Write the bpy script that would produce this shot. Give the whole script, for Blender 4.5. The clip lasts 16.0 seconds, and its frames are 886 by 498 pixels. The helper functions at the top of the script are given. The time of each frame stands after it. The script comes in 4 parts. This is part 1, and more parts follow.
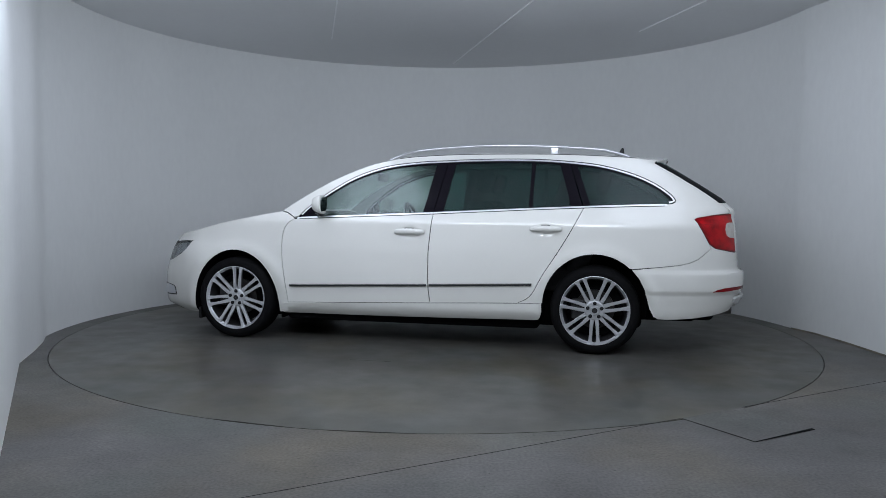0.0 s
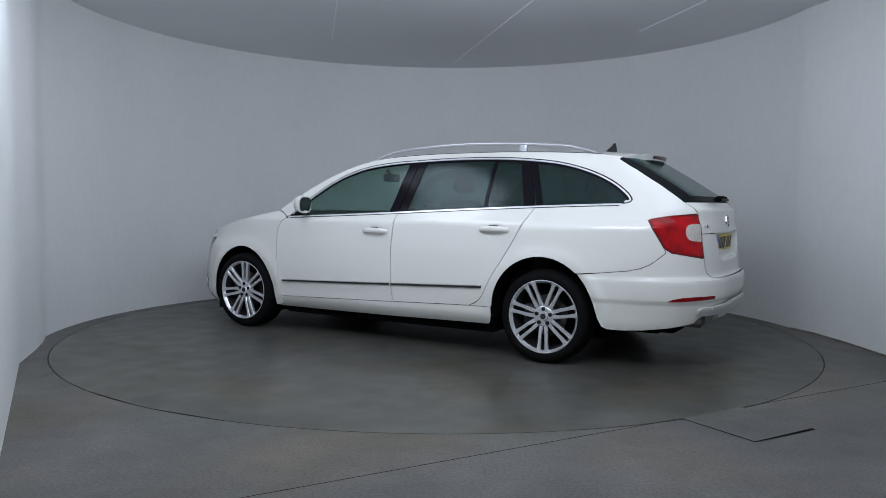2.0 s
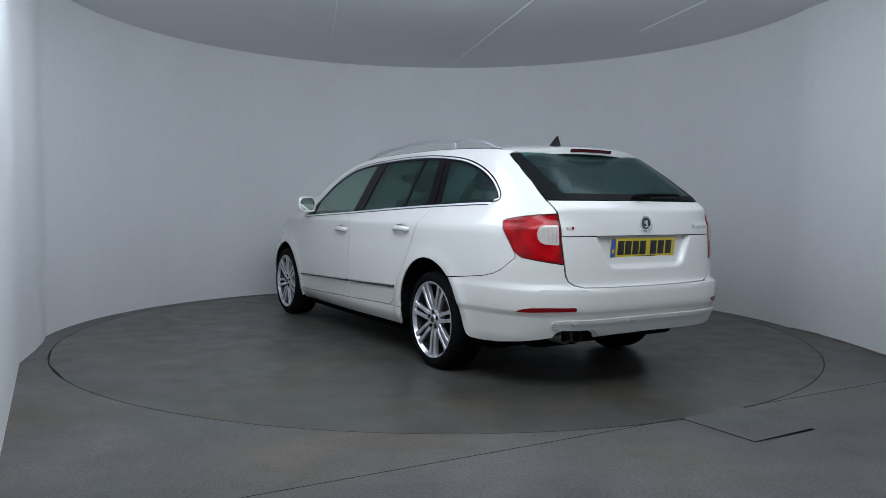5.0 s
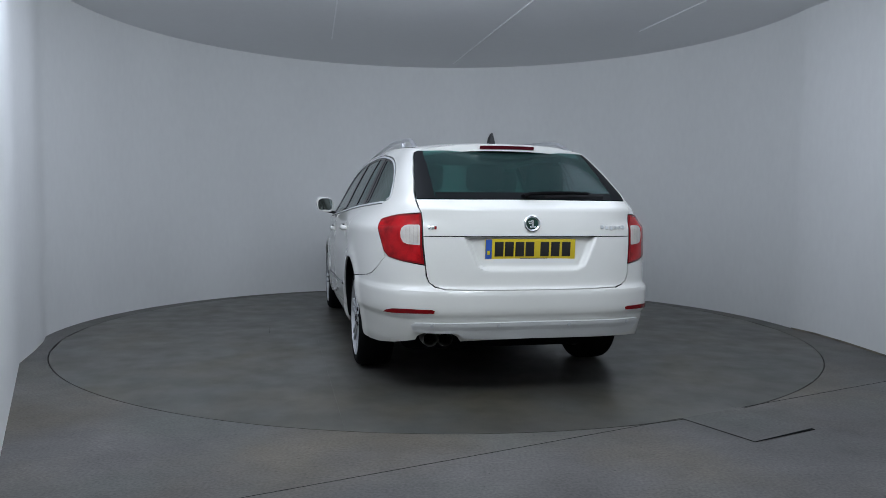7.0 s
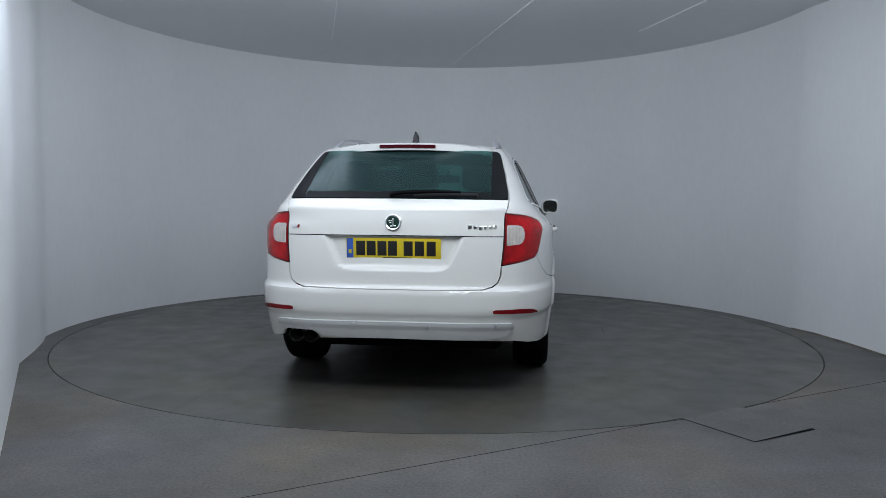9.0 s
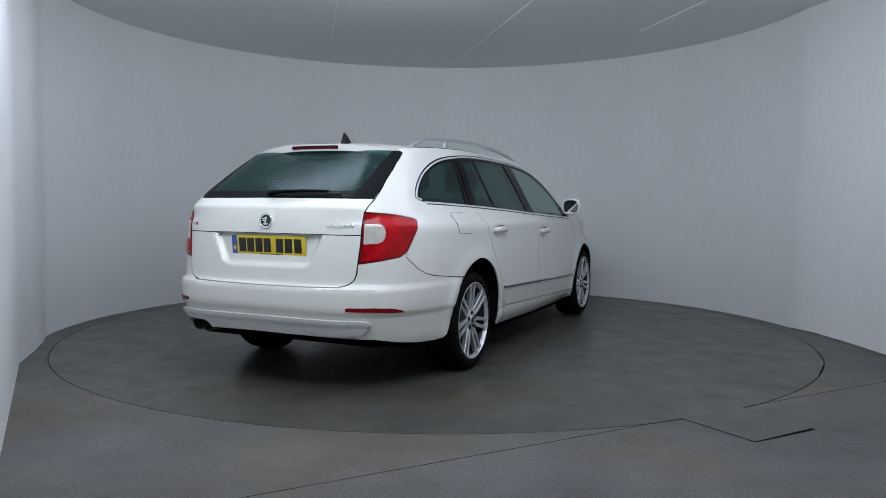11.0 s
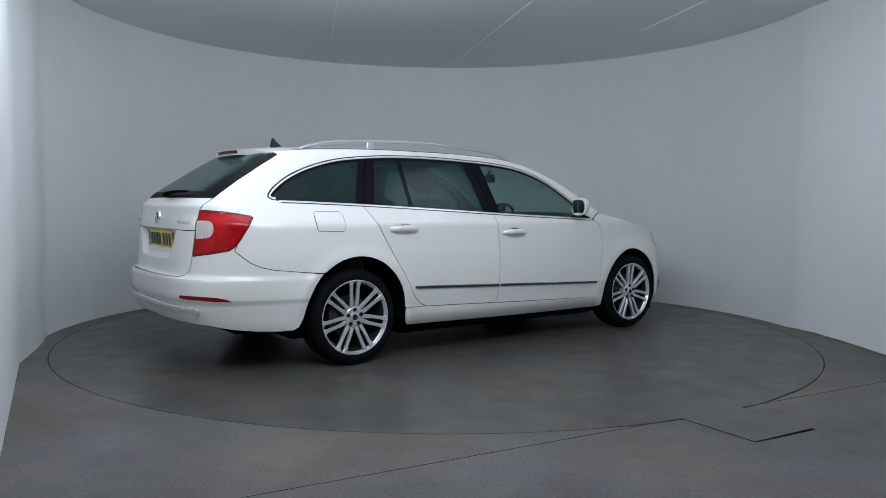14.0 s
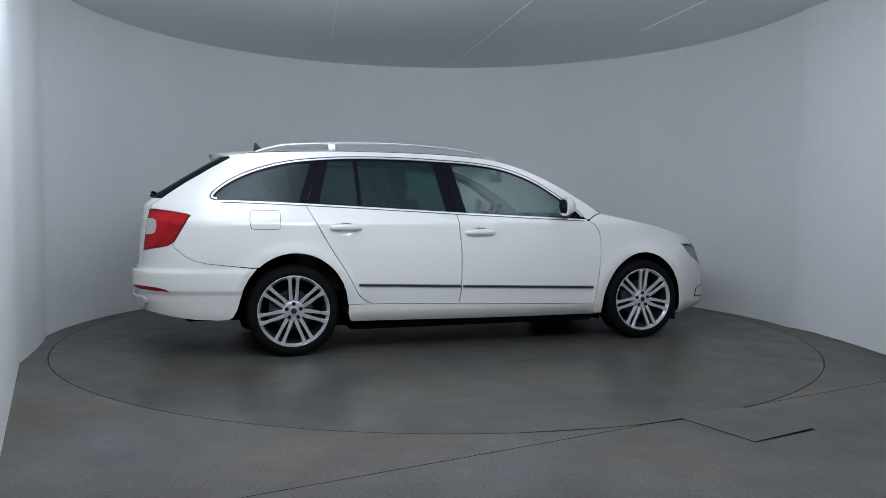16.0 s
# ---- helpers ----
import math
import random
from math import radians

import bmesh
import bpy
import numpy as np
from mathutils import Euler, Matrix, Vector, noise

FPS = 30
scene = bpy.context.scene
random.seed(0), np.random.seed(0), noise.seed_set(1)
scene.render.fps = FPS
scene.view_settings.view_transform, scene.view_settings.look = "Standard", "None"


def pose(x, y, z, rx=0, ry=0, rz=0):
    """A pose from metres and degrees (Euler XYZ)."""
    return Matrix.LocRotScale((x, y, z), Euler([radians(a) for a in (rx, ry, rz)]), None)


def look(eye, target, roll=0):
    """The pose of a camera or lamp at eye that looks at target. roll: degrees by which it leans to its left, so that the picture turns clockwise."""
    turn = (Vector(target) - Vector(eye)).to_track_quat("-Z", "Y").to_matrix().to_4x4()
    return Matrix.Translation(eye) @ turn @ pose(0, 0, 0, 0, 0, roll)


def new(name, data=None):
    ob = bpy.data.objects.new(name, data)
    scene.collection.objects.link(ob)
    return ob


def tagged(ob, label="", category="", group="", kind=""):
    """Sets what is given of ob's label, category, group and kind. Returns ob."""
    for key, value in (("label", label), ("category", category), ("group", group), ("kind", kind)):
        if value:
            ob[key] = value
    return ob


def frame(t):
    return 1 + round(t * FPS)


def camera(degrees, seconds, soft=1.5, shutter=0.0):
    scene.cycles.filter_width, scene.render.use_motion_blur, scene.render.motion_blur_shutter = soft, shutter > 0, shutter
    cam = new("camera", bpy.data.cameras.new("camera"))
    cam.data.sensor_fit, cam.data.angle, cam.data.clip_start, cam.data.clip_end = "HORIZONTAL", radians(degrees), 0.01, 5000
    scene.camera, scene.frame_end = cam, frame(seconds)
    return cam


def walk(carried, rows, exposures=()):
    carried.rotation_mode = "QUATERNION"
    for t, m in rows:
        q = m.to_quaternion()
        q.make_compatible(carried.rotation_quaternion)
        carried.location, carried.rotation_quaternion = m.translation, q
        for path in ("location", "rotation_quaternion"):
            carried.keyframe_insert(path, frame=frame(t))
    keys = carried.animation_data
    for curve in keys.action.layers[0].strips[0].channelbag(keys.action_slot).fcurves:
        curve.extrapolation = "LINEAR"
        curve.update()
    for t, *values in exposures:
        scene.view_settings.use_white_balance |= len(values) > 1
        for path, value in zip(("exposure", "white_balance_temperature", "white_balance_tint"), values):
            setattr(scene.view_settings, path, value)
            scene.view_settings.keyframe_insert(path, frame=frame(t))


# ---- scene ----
from mathutils.geometry import delaunay_2d_cdt

# A car turns on a turntable in a round white photo booth; the camera stands still in the entrance.
EYE = Vector((0.040, -6.367, 1.060))
cam = camera(61.12, 16.0, soft=0.62)
CAM = look(EYE, EYE + Vector((0.0, 0.99825, -0.0591)), 0.51)
walk(cam, [(0.0, CAM), (16.0, CAM)])

TURN_START, TURN_RATE = 168.29, -9.40      # degrees, degrees a second
OX, OY = -1.315, -0.024                    # rear axle on the turntable
ROOM_R, CEIL, DISC_R = 3.10, 2.75, 2.947

# ---- light ----
world = bpy.data.worlds.new("world")
scene.world = world
world.use_nodes = True
world.node_tree.nodes["Background"].inputs[0].default_value = (0.75, 0.8, 0.9, 1)
world.node_tree.nodes["Background"].inputs[1].default_value = 0.05


def area_lamp(name, x, y, z, sx, sy, watts, colour, target):
    data = bpy.data.lights.new(name, "AREA")
    data.shape, data.size, data.size_y = "RECTANGLE", sx, sy
    data.energy, data.color = watts, colour
    ob = new(name, data)
    ob.matrix_world = look((x, y, z), target)
    return ob


COOL = (0.75, 0.82, 1.0)
# added lamp, out of view, that brightens the ceiling's front and upper walls
area_lamp("added_ceiling_fill", 0.0, -3.3, 2.12, 3.4, 0.5, 40, COOL, (0.0, -2.2, 2.9))
for x, watts in ((-1.35, 23), (1.75, 11)):
    area_lamp("ceiling_softbox", x, -1.75, 2.72, 1.0, 1.9, watts, COOL, (x, -1.74, 0))
# added lamp, out of view, that fills the car's tail and sides from the front
area_lamp("added_front_fill", 0.0, -3.95, 2.40, 2.3, 0.8, 40, (0.83, 0.91, 1.0), (0.0, -1.2, 0.8))
scene.view_settings.exposure = 0.0


# ---- materials ----
def mat(name, colour, rough=0.5, metal=0.0, vary=0.0, scale=8.0, bump=0.0, bump_scale=200.0, coat=0.0, spec=0.5, broad=1.0, tall=1.0):
    """A surface with a fine grain and a broad mottling of its colour."""
    m = bpy.data.materials.new(name)
    m.use_nodes = True
    n, l = m.node_tree.nodes, m.node_tree.links
    b = n["Principled BSDF"]
    b.inputs["Roughness"].default_value, b.inputs["Metallic"].default_value = rough, metal
    b.inputs["Coat Weight"].default_value, b.inputs["Coat Roughness"].default_value = coat, 0.03
    b.inputs["Specular IOR Level"].default_value = spec
    b.inputs["Base Color"].default_value = (*colour, 1)
    if vary or bump:
        co = n.new("ShaderNodeTexCoord")
    if vary:
        big, fine = n.new("ShaderNodeTexNoise"), n.new("ShaderNodeTexNoise")
        big.inputs["Scale"].default_value, fine.inputs["Scale"].default_value = scale, scale * 22
        big.inputs["Detail"].default_value = 6
        fine.inputs["Detail"].default_value = 4
        add = n.new("ShaderNodeMath")
        add.operation = "MULTIPLY_ADD"
        add.inputs[1].default_value = broad
        ramp = n.new("ShaderNodeMapRange")
        ramp.inputs[1].default_value, ramp.inputs[2].default_value = (1 + broad) * 0.5 - 0.4, (1 + broad) * 0.5 + 0.4
        ramp.inputs[3].default_value, ramp.inputs[4].default_value = 1 - vary, 1 + vary
        hue = n.new("ShaderNodeHueSaturation")
        hue.inputs["Color"].default_value = (*colour, 1)
        squash = n.new("ShaderNodeMapping")
        squash.inputs["Scale"].default_value = (1, 1, tall)
        l.new(co.outputs["Object"], squash.inputs["Vector"])
        for t in (big, fine):
            l.new(squash.outputs[0], t.inputs["Vector"])
        l.new(big.outputs[0], add.inputs[0])
        l.new(fine.outputs[0], add.inputs[2])
        l.new(add.outputs[0], ramp.inputs[0])
        l.new(ramp.outputs[0], hue.inputs["Value"])
        l.new(hue.outputs[0], b.inputs["Base Color"])
    if bump:
        t, bp = n.new("ShaderNodeTexNoise"), n.new("ShaderNodeBump")
        t.inputs["Scale"].default_value = bump_scale
        bp.inputs["Strength"].default_value, bp.inputs["Distance"].default_value = bump, 0.002
        l.new(co.outputs["Object"], t.inputs["Vector"])
        l.new(t.outputs[0], bp.inputs["Height"])
        l.new(bp.outputs[0], b.inputs["Normal"])
    return m


WALL = mat("white_wall_paint", (0.78, 0.79, 0.775), 0.55, vary=0.03, scale=0.9, bump=0.10, bump_scale=5, tall=0.5, broad=2.0)
CEILING = mat("white_ceiling_fabric", (0.78, 0.79, 0.80), 0.7, vary=0.02, scale=0.8)
# whiter than the ceiling: the highlight on the seams is in the colour
SEAM = mat("pale_seam_highlight", (0.92, 0.93, 0.95), 0.4)


def floor_mat(name, colours, rough, spec, size, grain, pits):
    """A worn floor: three tints in drifting patches, lighter and darker clouds, fine grain and dark pits."""
    m = bpy.data.materials.new(name)
    m.use_nodes = True
    n, l = m.node_tree.nodes, m.node_tree.links
    b = n["Principled BSDF"]
    b.inputs["Specular IOR Level"].default_value = spec
    co = n.new("ShaderNodeTexCoord")

    def noise(scale, detail, shift):
        move, t = n.new("ShaderNodeMapping"), n.new("ShaderNodeTexNoise")
        move.inputs["Location"].default_value = (shift, shift * 0.7, 0)
        t.inputs["Scale"].default_value, t.inputs["Detail"].default_value = scale, detail
        l.new(co.outputs["Object"], move.inputs["Vector"])
        l.new(move.outputs[0], t.inputs["Vector"])
        return t.outputs[0]

    def span(value, a, b, c, d):
        r = n.new("ShaderNodeMapRange")
        for i, v in enumerate((a, b, c, d)):
            r.inputs[i + 1].default_value = v
        l.new(value, r.inputs[0])
        return r.outputs[0]

    def times(a, b):
        r = n.new("ShaderNodeMath")
        r.operation = "MULTIPLY"
        l.new(a, r.inputs[0])
        l.new(b, r.inputs[1])
        return r.outputs[0]

    colour = None
    for i, c in enumerate(colours[1:]):
        mix = n.new("ShaderNodeMix")
        mix.data_type = "RGBA"
        mix.inputs[6].default_value, mix.inputs[7].default_value = (*colours[0], 1), (*c, 1)
        l.new(span(noise(size * (1 + 0.5 * i), 5, 3.7 * (i + 1)), 0.45, 0.66, 0, 1), mix.inputs[0])
        if colour:
            l.new(colour, mix.inputs[6])
        colour = mix.outputs[2]
    value = times(span(noise(size * 1.7, 6, 9.1), 0.3, 0.7, 0.80, 1.20), span(noise(size * 9, 5, 4.4), 0.3, 0.7, 0.90, 1.10))
    value = times(value, span(noise(75, 3, 1.3), 0.3, 0.7, 1 - grain, 1 + grain))
    value = times(value, span(noise(38, 2, 6.2), 0.70, 0.76, 1, 1 - pits))
    hue = n.new("ShaderNodeHueSaturation")
    l.new(colour, hue.inputs["Color"])
    l.new(value, hue.inputs["Value"])
    l.new(hue.outputs[0], b.inputs["Base Color"])
    l.new(span(noise(size * 4, 5, 2.2), 0.3, 0.7, rough - 0.05, rough + 0.07), b.inputs["Roughness"])
    bump = n.new("ShaderNodeBump")
    bump.inputs["Strength"].default_value, bump.inputs["Distance"].default_value = grain * 0.5, 0.002
    l.new(noise(150, 3, 5.5), bump.inputs["Height"])
    l.new(bump.outputs[0], b.inputs["Normal"])
    return m


CONCRETE = floor_mat("grey_concrete_floor", [(0.102, 0.098, 0.094), (0.108, 0.096, 0.075), (0.094, 0.098, 0.089)], 0.52, 0.45, 0.9, 0.30, 0.55)
DISC = floor_mat("grey_turntable_paint", [(0.075, 0.072, 0.064), (0.081, 0.073, 0.054), (0.071, 0.073, 0.067)], 0.33, 0.31, 1.1, 0.08, 0.15)
DARK = mat("dark_gap", (0.008, 0.008, 0.008), 0.9, spec=0.05)


# ---- mesh helpers ----
def link(name, bm, material, smooth=False):
    me = bpy.data.meshes.new(name)
    bm.normal_update()
    bm.to_mesh(me)
    bm.free()
    me.materials.append(material)
    if smooth:
        me.polygons.foreach_set("use_smooth", [True] * len(me.polygons))
    return new(name, me)


def part(name, bm, material, parent, label="", smooth=True):
    """Links a bmesh as one part of a thing; sharp edges past 40 degrees stay sharp."""
    ob = link(name, bm, material, smooth)
    if smooth:
        ob.data.set_sharp_from_angle(angle=radians(40))
    ob.parent = parent
    if label:
        tagged(ob, label)
    return ob


def box(bm, x0, x1, y0, y1, z0, z1, bevel=0.0):
    vs = [bm.verts.new((x, y, z)) for x in (x0, x1) for y in (y0, y1) for z in (z0, z1)]
    fs = [bm.faces.new([vs[i] for i in q]) for q in ((0, 1, 3, 2), (4, 6, 7, 5), (0, 4, 5, 1), (2, 3, 7, 6), (0, 2, 6, 4), (1, 5, 7, 3))]
    if bevel:
        es = {e for f in fs for e in f.edges}
        bmesh.ops.bevel(bm, geom=list(es), offset=bevel, segments=2, affect="EDGES", profile=0.6)
    return vs


def lathe(bm, profile, segs=64, axis="Z", centre=(0, 0, 0), close=True):
    """Turns (radius, height) pairs about an axis."""
    rings = []
    for r, h in profile:
        ring = []
        for i in range(segs):
            a = 2 * math.pi * i / segs
            c, s = r * math.cos(a), r * math.sin(a)
            v = {"Z": (c, s, h), "Y": (c, h, s), "X": (h, c, s)}[axis]
            ring.append(bm.verts.new(Vector(v) + Vector(centre)))
        rings.append(ring)
    for a, b in zip(rings, rings[1:]):
        for i in range(segs):
            j = (i + 1) % segs
            bm.faces.new((a[i], a[j], b[j], b[i]))
    if close:
        for ring in (rings[0], rings[-1]):
            if (ring[0].co - ring[segs // 2].co).length > 1e-6:
                bm.faces.new(ring)
    bmesh.ops.recalc_face_normals(bm, faces=bm.faces[:])


# ---- the booth ----
def wall_plan():
    """The inner face of the booth's wall seen from above."""
    a0, a1 = radians(190), radians(2)
    arc = [(3.12 * math.cos(a), 3.04 * math.sin(a)) for a in np.linspace(a0, a1, 120)]
    left = [(-1.0, -7.4), (-1.0, -5.1), (-1.22, -4.40), (-1.78, -3.33), (-2.72, -1.52), (-2.852, -1.09), (-2.965, -.77)]
    right = [(3.17, -0.12), (3.21, -0.55), (3.22, -1.10), (3.05, -2.3), (2.35, -3.6), (1.5, -4.6), (1.1, -5.2), (1.1, -7.4)]
    return left + arc + right


def wall_strip(name, pts, z0, z1, thick, material):
    bm = bmesh.new()
    rows = []
    P = [Vector((x, y, 0)) for x, y in pts]
    for i, q in enumerate(P):
        d = (P[min(i + 1, len(P) - 1)] - P[max(i - 1, 0)]).normalized()
        o = Vector((-d.y, d.x, 0)) * thick
        rows.append([bm.verts.new(v) for v in (q + Vector((0, 0, z0)), q + Vector((0, 0, z1)), q + o + Vector((0, 0, z1)), q + o + Vector((0, 0, z0)))])
    for a, b in zip(rows, rows[1:]):
        for k in range(4):
            bm.faces.new((a[k], b[k], b[(k + 1) % 4], a[(k + 1) % 4]))
    bm.faces.new(rows[0])
    bm.faces.new(rows[-1][::-1])
    bmesh.ops.recalc_face_normals(bm, faces=bm.faces[:])
    ob = link(name, bm, material, True)
    ob.data.set_sharp_from_angle(angle=radians(30))
    return ob


tagged(wall_strip("wall_round", wall_plan(), -0.02, CEIL + 0.05, 0.12, WALL), "smooth curved white painted wall round the turntable", "wall", kind="structure")
# added wall behind the camera, never in view: closes the booth for bounced light
bm = bmesh.new()
box(bm, -1.12, 1.22, -7.55, -7.43, -0.02, CEIL + 0.05)
tagged(link("wall_closing", bm, WALL), "plain white wall added out of view to close the booth", "wall", kind="structure")


STAIN = mat("brown_floor_stain", (0.17, 0.15, 0.115), 0.8, vary=0.6, scale=6)
stain = [(3.093, .15), (3.165, -.12), (3.205, -.55), (3.215, -1.10), (3.045, -2.3)]
tagged(wall_strip("skirting_stain", stain, 0.0, 0.014, 0.003, STAIN), "brown dirt line along the foot of the wall", "stain", kind="structure")


def plan_sheet(name, z0, z1, material, hole=0.0):
    bm = bmesh.new()
    outer = [(-3.4, -7.6), (3.5, -7.6), (3.5, 3.4), (-3.4, 3.4)]
    if not hole:
        box(bm, -3.4, 3.5, -7.6, 3.4, z0, z1)
    else:
        n = 160
        ring = [(hole * math.cos(2 * math.pi * i / n), hole * math.sin(2 * math.pi * i / n)) for i in range(n)]
        out = []
        for x, y in ring:
            k = min(3.45 / max(abs(x), 1e-9), (3.4 if y > 0 else 7.6) / max(abs(y), 1e-9))
            out.append((x * k, y * k))
        top = [[bm.verts.new((x, y, z)) for x, y in r] for r, z in ((ring, z0), (ring, z1), (out, z1))]
        for a, b in zip(top, top[1:]):
            for i in range(n):
                bm.faces.new((a[i], a[(i + 1) % n], b[(i + 1) % n], b[i]))
        bmesh.ops.recalc_face_normals(bm, faces=bm.faces[:])
        for f in bm.faces:
            if abs(f.normal.z) > 0.9 and f.normal.z < 0:
                f.normal_flip()
    return link(name, bm, material)


tagged(plan_sheet("floor", -0.1, 0.0, CONCRETE, DISC_R + 0.007), "worn grey speckled concrete floor round the turntable", "floor", kind="structure")
tagged(plan_sheet("ceiling", CEIL, CEIL + 0.1, CEILING), "smooth white ceiling with pale seams", "ceiling", kind="structure")
bm = bmesh.new()
lathe(bm, [(DISC_R + 0.2, -0.12), (DISC_R + 0.2, -0.101)], 96)
tagged(link("pit", bm, DARK), "dark pit below the turntable", "pit", kind="structure")


def strip(name, a, b, width, z, material, parent=None, thick=0.004):
    bm = bmesh.new()
    a, b = Vector((*a, 0)), Vector((*b, 0))
    d = (b - a).normalized()
    o = Vector((-d.y, d.x, 0)) * width / 2
    lo = [bm.verts.new(v + Vector((0, 0, z))) for v in (a + o, a - o, b - o, b + o)]
    hi = [bm.verts.new(v.co + Vector((0, 0, thick))) for v in lo]
    for q in ((0, 1, 2, 3), (3, 2, 1, 0)):
        bm.faces.new([(lo if q[0] == 0 else hi)[i] for i in q])
    for i in range(4):
        bm.faces.new((lo[i], hi[i], hi[(i + 1) % 4], lo[(i + 1) % 4]))
    bmesh.ops.recalc_face_normals(bm, faces=bm.faces[:])
    ob = link(name, bm, material)
    ob.parent = parent
    return ob


for a, b in (((-0.70, -0.9), (-1.12, 1.45)), ((0.95, -0.9), (0.14, 2.75)), ((2.36, -0.9), (1.92, 1.0))):
    tagged(strip("ceiling_seam", a, b, 0.012, CEIL - 0.007, SEAM, thick=0.008), "welded ceiling seam, coloured pale for the light it catches", "seam", kind="structure")

# ---- turntable ----
turntable = tagged(new("turntable"), "large round grey turntable flush with the concrete floor", "turntable")


def deck_panel(y0, y1):
    """One plate of the turntable, between two joints that run along it."""
    bm = bmesh.new()
    r = DISC_R
    ys = np.linspace(y0, y1, 40)
    ring = [(math.sqrt(max(r * r - y * y, 0)), y) for y in ys] + [(-math.sqrt(max(r * r - y * y, 0)), y) for y in ys[::-1]]
    ring = [q for i, q in enumerate(ring) if i == 0 or (abs(q[0] - ring[i - 1][0]) + abs(q[1] - ring[i - 1][1])) > 1e-4]
    top, low = [bm.verts.new((x, y, 0)) for x, y in ring], [bm.verts.new((x, y, -.09)) for x, y in ring]
    bm.faces.new(top)
    bm.faces.new(low[::-1])
    for i in range(len(ring)):
        j = (i + 1) % len(ring)
        bm.faces.new((top[j], top[i], low[i], low[j]))
    bmesh.ops.recalc_face_normals(bm, faces=bm.faces[:])
    return bm


for y0, y1 in ((-DISC_R + .0005, -1.0304), (-1.0296, 1.0296), (1.0304, DISC_R - .0005)):
    part("deck_panel", deck_panel(y0, y1), DISC, turntable, smooth=False)
bm = bmesh.new()
lathe(bm, [(0.0005, -.092), (DISC_R - .01, -.092), (DISC_R - .01, -.099), (0.0005, -.099)], 96, close=False)
part("turntable_base", bm, DARK, turntable)
for a, b in (((.02, -1.40), (.31, -1.40)), ((.02, 1.40), (.31, 1.40))):
    strip("deck_joint", a, b, .0025, -.0002, DARK, turntable, .0008)

# joints and the loose cover in the concrete
for a, b in (((-1.6, -4.236), (1.24, -2.66)), ((1.63, -2.443), (3.2, -1.572))):
    tagged(strip("floor_joint", a, b, .004, -.0002, DARK, thick=.0008), "thin dark saw-cut joint in concrete floor", "joint", kind="structure")
cover = tagged(new("floor_cover"), "flat grey cover plate let into the concrete floor", "cover plate")
cover_pts = [(1.245, -2.662), (1.462, -3.03), (1.815, -2.822), (1.630, -2.446)]
bm = bmesh.new()
top, low = [bm.verts.new((x, y, .002)) for x, y in cover_pts], [bm.verts.new((x, y, -.001)) for x, y in cover_pts]
bm.faces.new(top)
for i in range(4):
    bm.faces.new((top[i], low[i], low[(i + 1) % 4], top[(i + 1) % 4]))
bmesh.ops.recalc_face_normals(bm, faces=bm.faces[:])
part("plate", bm, CONCRETE, cover, smooth=False)
strip("cover_gap", (1.242, -2.665), (1.46, -3.034), .003, .0012, DARK, cover, .0012)
bm = bmesh.new()
slot = [(1.458, -3.036), (1.828, -2.836), (1.818, -2.818), (1.460, -3.031)]
top, low = [bm.verts.new((x, y, .0036)) for x, y in slot], [bm.verts.new((x, y, .0022)) for x, y in slot]
bm.faces.new(top)
for i in range(4):
    bm.faces.new((top[i], low[i], low[(i + 1) % 4], top[(i + 1) % 4]))
bmesh.ops.recalc_face_normals(bm, faces=bm.faces[:])
part("cover_gap", bm, DARK, cover, smooth=False)

# ---- the car: its skin ----
# x runs forward from the rear axle, y to the left, z up from the ground
def curve(xs, ys):
    """A smooth curve through the given points that does not overshoot."""
    xs, ys = np.array(xs, float), np.array(ys, float)
    s = np.diff(ys) / np.diff(xs)
    m = np.concatenate([[s[0]], np.where(s[1:] * s[:-1] > 0, 2 * s[1:] * s[:-1] / np.where(s[1:] + s[:-1] == 0, 1, s[1:] + s[:-1]), 0), [s[-1]]])

    def at(v):
        v = np.clip(np.asarray(v, float), xs[0], xs[-1])
        i = np.clip(np.searchsorted(xs, v) - 1, 0, len(xs) - 2)
        h = xs[i + 1] - xs[i]
        t = (v - xs[i]) / h
        return (2 * t**3 - 3 * t**2 + 1) * ys[i] + (t**3 - 2 * t**2 + t) * h * m[i] + (3 * t**2 - 2 * t**3) * ys[i + 1] + (t**3 - t**2) * h * m[i + 1]
    return at


# half width, rear end and nose of the body at each height
HALF = curve([.14, .2, .25, .32, .36, .45, .55, .7, .82, .9, .932, .945, .985, 1.05, 1.1, 1.2, 1.3, 1.38, 1.42, 1.445, 1.46],
             [.825, .846, .869, .884, .887, .897, .901, .901, .897, .895, .8925, .884, .854, .815, .790, .742, .690, .642, .607, .570, .54])
REAR = curve([.22, .27, .33, .40, .447, .463, .50, .592, .600, .613, .63, .72, .86, .905, .96, 1.02, 1.042, 1.049, 1.085, 1.1, 1.2, 1.3, 1.40, 1.46],
             [-.92, -.985, -1.022, -1.046, -1.056, -1.069, -1.076, -1.073, -1.067, -1.041, -1.034, -1.026, -1.014, -1.010, -1.004, -.994, -.990, -.982, -.940, -.930, -.79, -.635, -.47, -.36])
NOSE = curve([.16, .19, .22, .26, .33, .45, .55, .65, .72, .78], [3.47, 3.57, 3.635, 3.65, 3.65, 3.645, 3.622, 3.585, 3.55, 3.50])
FLARE_X = curve([2.2, 2.4, 2.6, 2.76, 2.95, 3.08, 3.2, 3.32, 3.45], [0, .004, .018, .034, .062, .072, .060, .028, .0])
FLARE_Z = curve([.15, .58, .66, .76, .9, 1.0], [1, 1, .85, .42, .12, 0])
